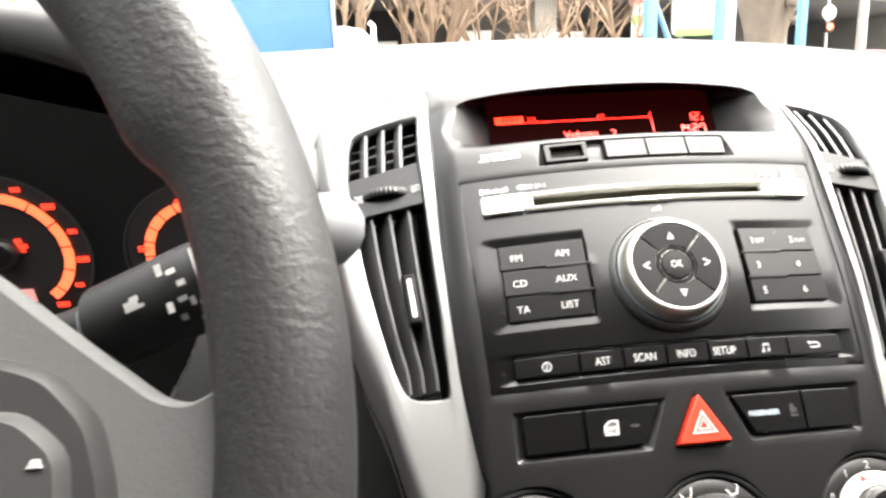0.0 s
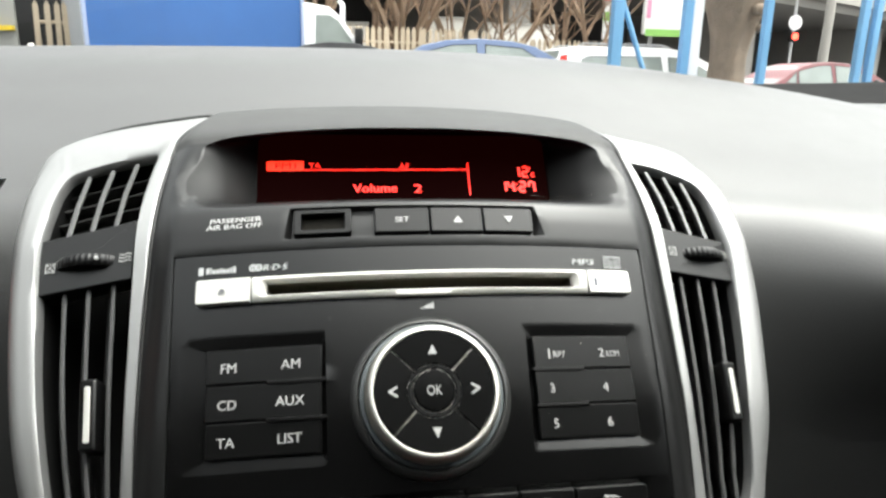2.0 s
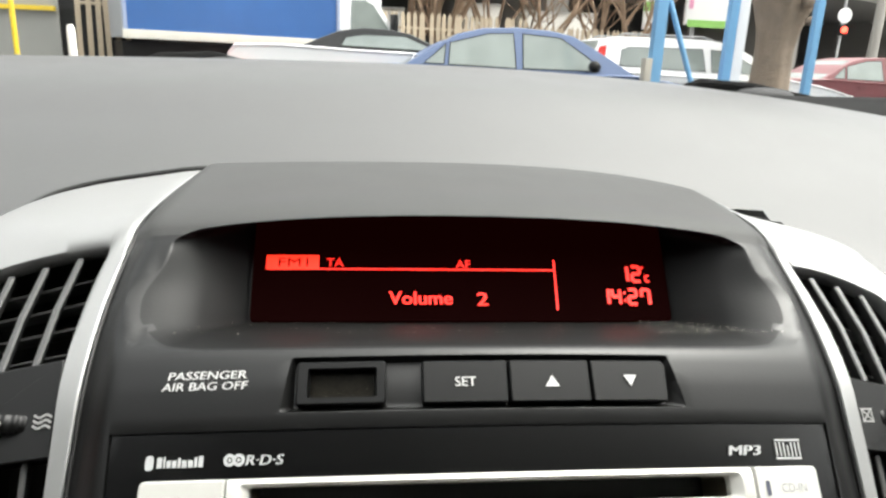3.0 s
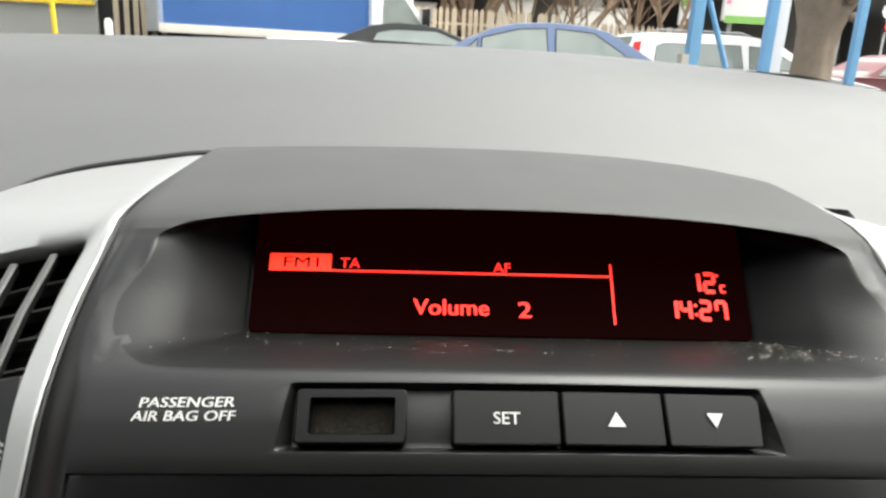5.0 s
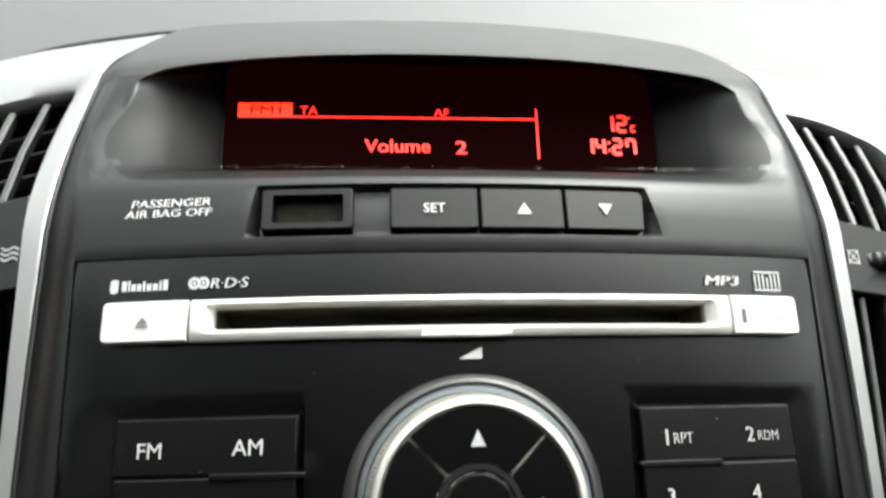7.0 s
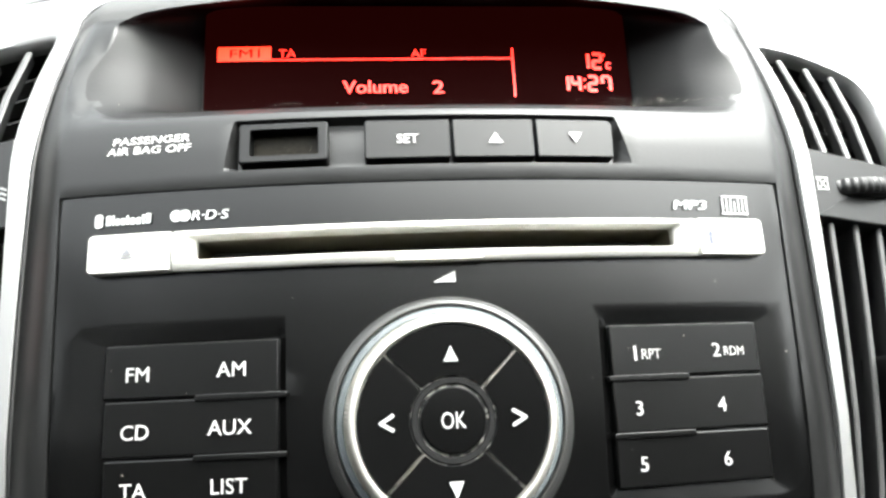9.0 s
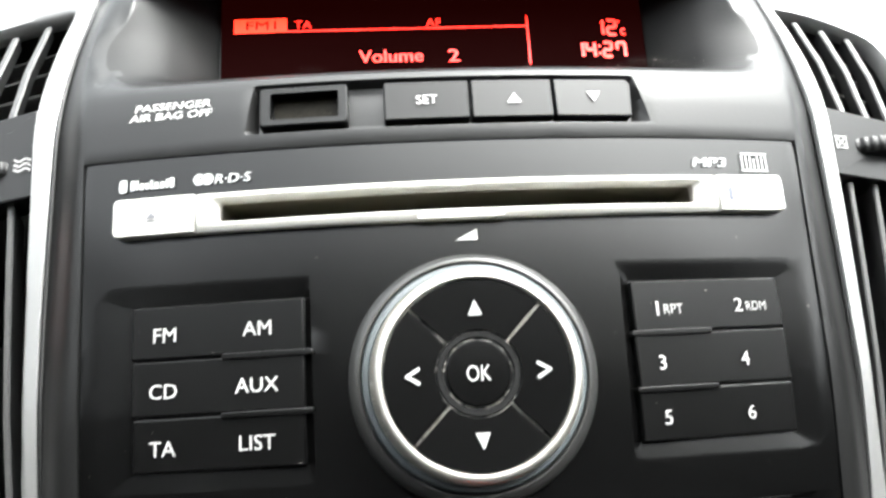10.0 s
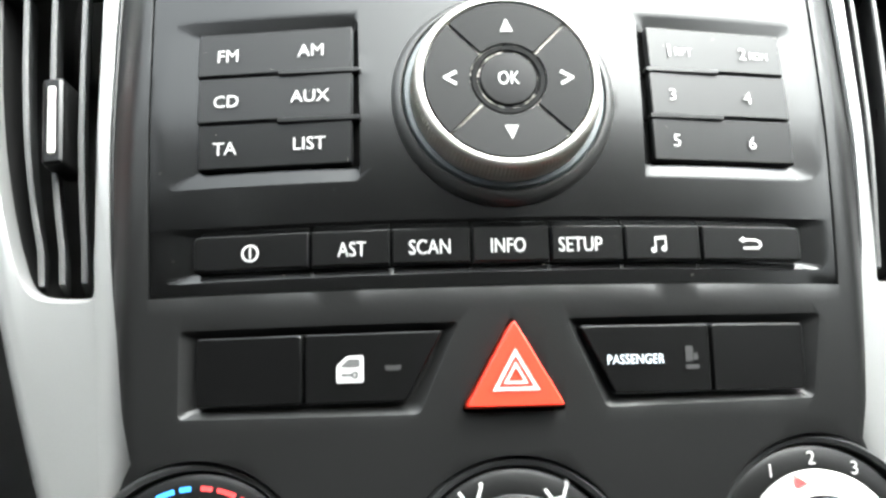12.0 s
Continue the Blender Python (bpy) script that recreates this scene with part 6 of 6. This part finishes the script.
def bare_tree(x, y, stems, height, seed, trunk=0.16, label="leafless multi-stemmed tree with thin brown branches"):
    rng = random.Random(seed)
    bm = bmesh.new()
    tube(bm, [(x, y, -0.1), (x + 0.02, y, 0.5), (x, y, 1.1), (x + 0.02, y, 1.5)], [trunk * 1.25, trunk, trunk * 0.95, trunk * 1.1], 12)
    ob = tagged(part("bare_tree", bm, BARK, space="world", angle=60), label, "tree", "leafless trees")
    bm = bmesh.new()
    for i in range(stems):
        a = 2 * math.pi * (i + rng.random() * 0.5) / stems
        lean = rng.uniform(0.15, 0.5)
        branches(bm, Vector((x + 0.08 * math.cos(a), y + 0.08 * math.sin(a), 1.3)), Vector((lean * math.cos(a), lean * math.sin(a), 1)).normalized(), height * rng.uniform(0.7, 1.0), trunk * 0.38, 2, rng)
    part("branches", bm, TWIG, ob, space="world", angle=60)


bare_tree(-0.55, 16.5, 7, 4.5, 3)
bare_tree(1.55, 17.0, 9, 4.8, 5, 0.2)
bare_tree(1.05, 18.2, 5, 4.4, 6)
bare_tree(5.7, 15.0, 4, 4.5, 7, 0.13)
bare_tree(4.6, 19.0, 5, 4.0, 8)
bare_tree(6.6, 20.5, 4, 4.0, 11)
bare_tree(-7.6, 15.5, 5, 4.2, 12)
bare_tree(3.4, 20.5, 5, 4.6, 14)


def big_tree():
    x, y = 5.75, 9.55
    bm = bmesh.new()
    rng = random.Random(2)
    rings = []
    for z, r, dx in ((-0.1, 0.44, 0.0), (0.3, 0.33, 0.0), (0.9, 0.26, 0.0), (1.3, 0.25, 0.0), (1.6, 0.28, 0.01), (1.85, 0.34, 0.02), (2.1, 0.42, 0.02), (2.4, 0.50, 0.0), (2.9, 0.56, -0.03), (3.4, 0.52, -0.04), (4.0, 0.46, -0.04)):
        rings.append([(x + dx + (r * (1 + 0.10 * math.sin(3 * a + z * 2) + 0.05 * math.sin(7 * a - z * 3)) + rng.gauss(0, 0.006)) * math.cos(a),
                       y + (r * (1 + 0.1 * math.cos(4 * a + z))) * math.sin(a), z) for a in (2 * math.pi * i / 36 for i in range(36))])
    ring_faces(bm, rings)
    ob = tagged(part("old_tree", bm, BARK, space="world", angle=70), "thick knotted bare tree trunk with rough bark", "tree")
    for kx, kz, r in ((0.18, 2.0, 0.11), (-0.12, 2.45, 0.09), (0.25, 1.75, 0.08)):
        b = bmesh.new()
        bmesh.ops.create_uvsphere(b, u_segments=14, v_segments=8, radius=1)
        for v in b.verts:
            v.co = Vector((x + kx + v.co.x * r, y - 0.40 + v.co.y * 0.09, kz + v.co.z * r * 0.8))
        part("knot", b, BARK, ob, space="world")
    bm = bmesh.new()
    for a in (0.4, 1.8, 3.0, 4.4, 5.5):
        branches(bm, Vector((x + 0.2 * math.cos(a), y + 0.2 * math.sin(a), 3.8)), Vector((0.6 * math.cos(a), 0.6 * math.sin(a), 1)).normalized(), 3.5, 0.16, 2, rng, 7)
    part("limbs", bm, BARK, ob, space="world")


big_tree()


def viaduct():
    a, b = Vector((-46.0, -6.0, 0)), Vector((63.0, 56.4, 0))
    d = (b - a).normalized()
    n = Vector((-d.y, d.x, 0))
    m = Matrix(((d.x, n.x, 0, a.x), (d.y, n.y, 0, a.y), (0, 0, 1, 0), (0, 0, 0, 1)))
    L = (b - a).length
    put = lambda bm: bm.transform(m) or bm
    bm = bmesh.new()
    sec = [(0.0, 6.05), (0.0, 5.45), (0.35, 5.42), (0.5, 5.02), (1.6, 4.9), (11.5, 4.9), (13.0, 5.4), (13.0, 6.05)]
    ring_faces(bm, [[(x, y, z) for y, z in sec] for x in span(0, L, 8)])
    ob = tagged(part("viaduct", put(bm), CONCRETE, space="world"), "grey concrete road viaduct on piers", "bridge")
    part("parapet", put(block(0, 0.02, 6.05, L, 0.25, 6.35)), CONCRETE, ob, space="world")
    rail = bmesh.new()
    for z in (6.62, 6.9):
        tube(rail, [(0, 0.12, z), (L, 0.12, z)], 0.04, 6)
    part("handrail", put(rail), mat("galvanised", (0.5, 0.5, 0.5), 0.5, metal=0.6), ob, "grey steel handrail", space="world")
    for i in range(int(L / 2.2)):
        part("rail_post", put(block(i * 2.2, 0.08, 6.35, i * 2.2 + 0.08, 0.16, 6.95)), mat("galvanised", (0.5, 0.5, 0.5)), ob, space="world")
    for i in range(7):
        x = 8 + i * 18.0
        part("pier", put(block(x, 2.5, 0, x + 1.2, 10.5, 4.92, 0.05)), CONCRETE, ob, space="world")
    # added wall closes the view under the deck, coloured dark as its shade
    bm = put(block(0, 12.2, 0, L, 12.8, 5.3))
    structure(part("wall_under_viaduct", bm, DARKWALL, space="world"), "dark backing wall that stands for the shade under the viaduct")


viaduct()


def pale_building(x0, x1, y, z0, z1, label):
    bm = block(x0, y, 0, x1, y + 1.5, z1, 0.03)
    ob = tagged(part("pale_container", bm, WHITEWALL, space="world"), label, "container", "pale containers")
    part("lid", block(x0 - 0.05, y - 0.05, z1, x1 + 0.05, y + 1.55, z1 + 0.07), mat("lid_grey", (0.5, 0.48, 0.44), 0.7), ob, space="world")


pale_building(3.15, 4.35, 24.5, 0, 2.95, "pale container standing beyond the trees")
pale_building(5.2, 7.8, 24.5, 0, 2.8, "pale container standing beyond the trees")
pale_building(0.0, 0.9, 24.0, 0, 2.65, "pale container standing beyond the trees")
pale_building(-9.5, -5.6, 16.2, 0, 2.5, "pale low building behind the fence")


def picket_fence(x0, y0, x1, y1, h, label, gap=0.13):
    a, b = Vector((x0, y0, 0)), Vector((x1, y1, 0))
    d = (b - a).normalized()
    L = (b - a).length
    bm = bmesh.new()
    for z in (0.5, h - 0.35):
        p, q = a + Vector((0, 0.05, z)), b + Vector((0, 0.05, z))
        tube(bm, [p, q], 0.03, 5)
    ob = tagged(part("picket_fence", bm, PICKET, space="world"), label, "fence")
    me = None
    rng = random.Random(int(x0 * 10))
    for i in range(int(L / gap)):
        p = a + d * gap * i
        if me is None:
            bm = bmesh.new()
            w = 0.042
            ring_faces(bm, [[(-w, y, 0), (w, y, 0), (w, y, h - 0.08), (0, y, h), (-w, y, h - 0.08)] for y in (-0.011, 0.011)])
            me = bpy.data.meshes.new("picket")
            bmesh.ops.recalc_face_normals(bm, faces=bm.faces)
            bm.to_mesh(me)
            bm.free()
            me.materials.append(PICKET)
        o = new("picket", me)
        o.matrix_basis = Matrix.Translation(p) @ Matrix.Rotation(math.atan2(d.y, d.x) + rng.gauss(0, 0.03), 4, "Z") @ Matrix.Rotation(rng.gauss(0, 0.015), 4, "Y")
        attach(o, ob)


picket_fence(0.2, 15.3, 3.6, 15.9, 2.05, "weathered pale wooden picket fence")
picket_fence(-5.15, 12.6, -4.2, 12.8, 2.1, "tall weathered wooden slat fence", 0.16)
picket_fence(3.7, 15.9, 6.6, 16.4, 1.9, "weathered pale wooden picket fence")


def billboard():
    y = 15.5
    ob = tagged(part("billboard", block(7.05, y, 2.05, 8.3, y + 0.12, 3.4, 0.01), mat("white_poster", (0.8, 0.8, 0.79), 0.6, vary=0.03), space="world"), "white poster board with green and pink stripes on legs", "sign")
    part("green_stripe", block(7.1, y - 0.012, 2.0, 8.28, y - 0.002, 2.16), mat("poster_green", (0.25, 0.5, 0.12), 0.6), ob, space="world")
    part("pink_stripe", block(7.1, y - 0.012, 2.4, 7.2, y - 0.002, 3.1), mat("poster_pink", (0.7, 0.3, 0.45), 0.6), ob, space="world")
    for x in (7.25, 8.15):
        part("leg", block(x - 0.05, y + 0.02, 0, x + 0.05, y + 0.1, 2.1), mat("leg_grey", (0.2, 0.2, 0.2), 0.6), ob, space="world")
    s = tagged(part("striped_sign", block(6.05, y, 1.9, 6.3, y + 0.06, 3.2, 0.01), mat("white_poster", (0.8, 0.8, 0.79)), space="world"), "narrow white sign with green and red bands", "sign")
    part("green_band", block(6.04, y - 0.01, 2.3, 6.31, y - 0.002, 2.5), mat("poster_green", (0.25, 0.5, 0.12)), s, space="world")
    part("red_band", block(6.04, y - 0.01, 2.75, 6.31, y - 0.002, 2.95), mat("poster_red", (0.65, 0.15, 0.12), 0.6), s, space="world")
    part("leg", block(6.14, y + 0.01, 0, 6.2, y + 0.05, 1.92), mat("leg_grey", (0.2, 0.2, 0.2)), s, space="world")


billboard()


def street_things():
    x, y = 12.5, 17.8
    grey = mat("galvanised", (0.5, 0.5, 0.5))
    s = tagged(part("traffic_sign", tube(bmesh.new(), [(x, y, 0), (x, y, 3.3)], 0.035, 10), grey, space="world"), "round traffic sign and red signal on a grey pole", "sign")
    bm = bmesh.new()
    ring_faces(bm, [[(x + 0.2 * math.cos(a), y - 0.06 + o, 2.62 + 0.2 * math.sin(a)) for a in (2 * math.pi * i / 32 for i in range(32))] for o in (0.0, 0.02)])
    part("disc", bm, mat("sign_white", (0.75, 0.75, 0.75), 0.5), s, "white round sign face", space="world")
    part("signal_box", block(x - 0.12, y - 0.12, 2.1, x + 0.12, y + 0.0, 2.36, 0.02), BLACK, s, space="world")
    bm = bmesh.new()
    ring_faces(bm, [[(x + 0.085 * math.cos(a), y - 0.135 + o, 2.25 + 0.085 * math.sin(a)) for a in (2 * math.pi * i / 20 for i in range(20))] for o in (0.0, 0.02)])
    part("red_lamp", bm, mat("signal_red", (1.0, 0.05, 0.03), 0.3, emit=2.5), s, "lit red lamp", space="world")
    tagged(part("lamp_post", tube(bmesh.new(), [(15.2, 20.0, 0), (15.2, 20.0, 4), (15.25, 20, 9)], [0.16, 0.13, 0.09], 14), CONCRETE, space="world"), "plain grey concrete street lamp post", "post")
    yp = tagged(part("yellow_post", tube(bmesh.new(), [(-4.55, 9.2, 0), (-4.55, 9.2, 3.0)], 0.032, 14), mat("yellow_paint", (0.7, 0.5, 0.03), 0.5, vary=0.15, stain=0.3), space="world"), "yellow painted steel post", "post")
    part("foot", tube(bmesh.new(), [(-4.55, 9.2, 0), (-4.55, 9.2, 0.9)], 0.036, 14), mat("post_foot", (0.35, 0.33, 0.26), 0.7), yp, space="world")
    tagged(part("bollard", tube(bmesh.new(), [(-4.2, 10.0, 0), (-4.2, 10.0, 1.26), (-4.2, 10.0, 1.31)], [0.055, 0.055, 0.03], 16), WHITEWALL, space="world"), "pale concrete bollard by the fence", "bollard")
    bm = block(-12.0, 13.2, 0, -5.7, 13.6, 3.2)
    g = tagged(part("gate", bm, mat("gate_grey", (0.30, 0.30, 0.28), 0.6, vary=0.1, stain=0.4), space="world"), "grey sheet metal gate with a black block for the shaded opening", "gate")
    # solid black block gives the shade inside the opening beside the gate
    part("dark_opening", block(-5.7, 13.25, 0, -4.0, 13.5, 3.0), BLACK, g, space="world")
    part("yellow_bar", block(-12.0, 13.1, 1.62, -5.72, 13.18, 1.70), mat("yellow_paint", (0.7, 0.5, 0.03)), g, space="world")


street_things()
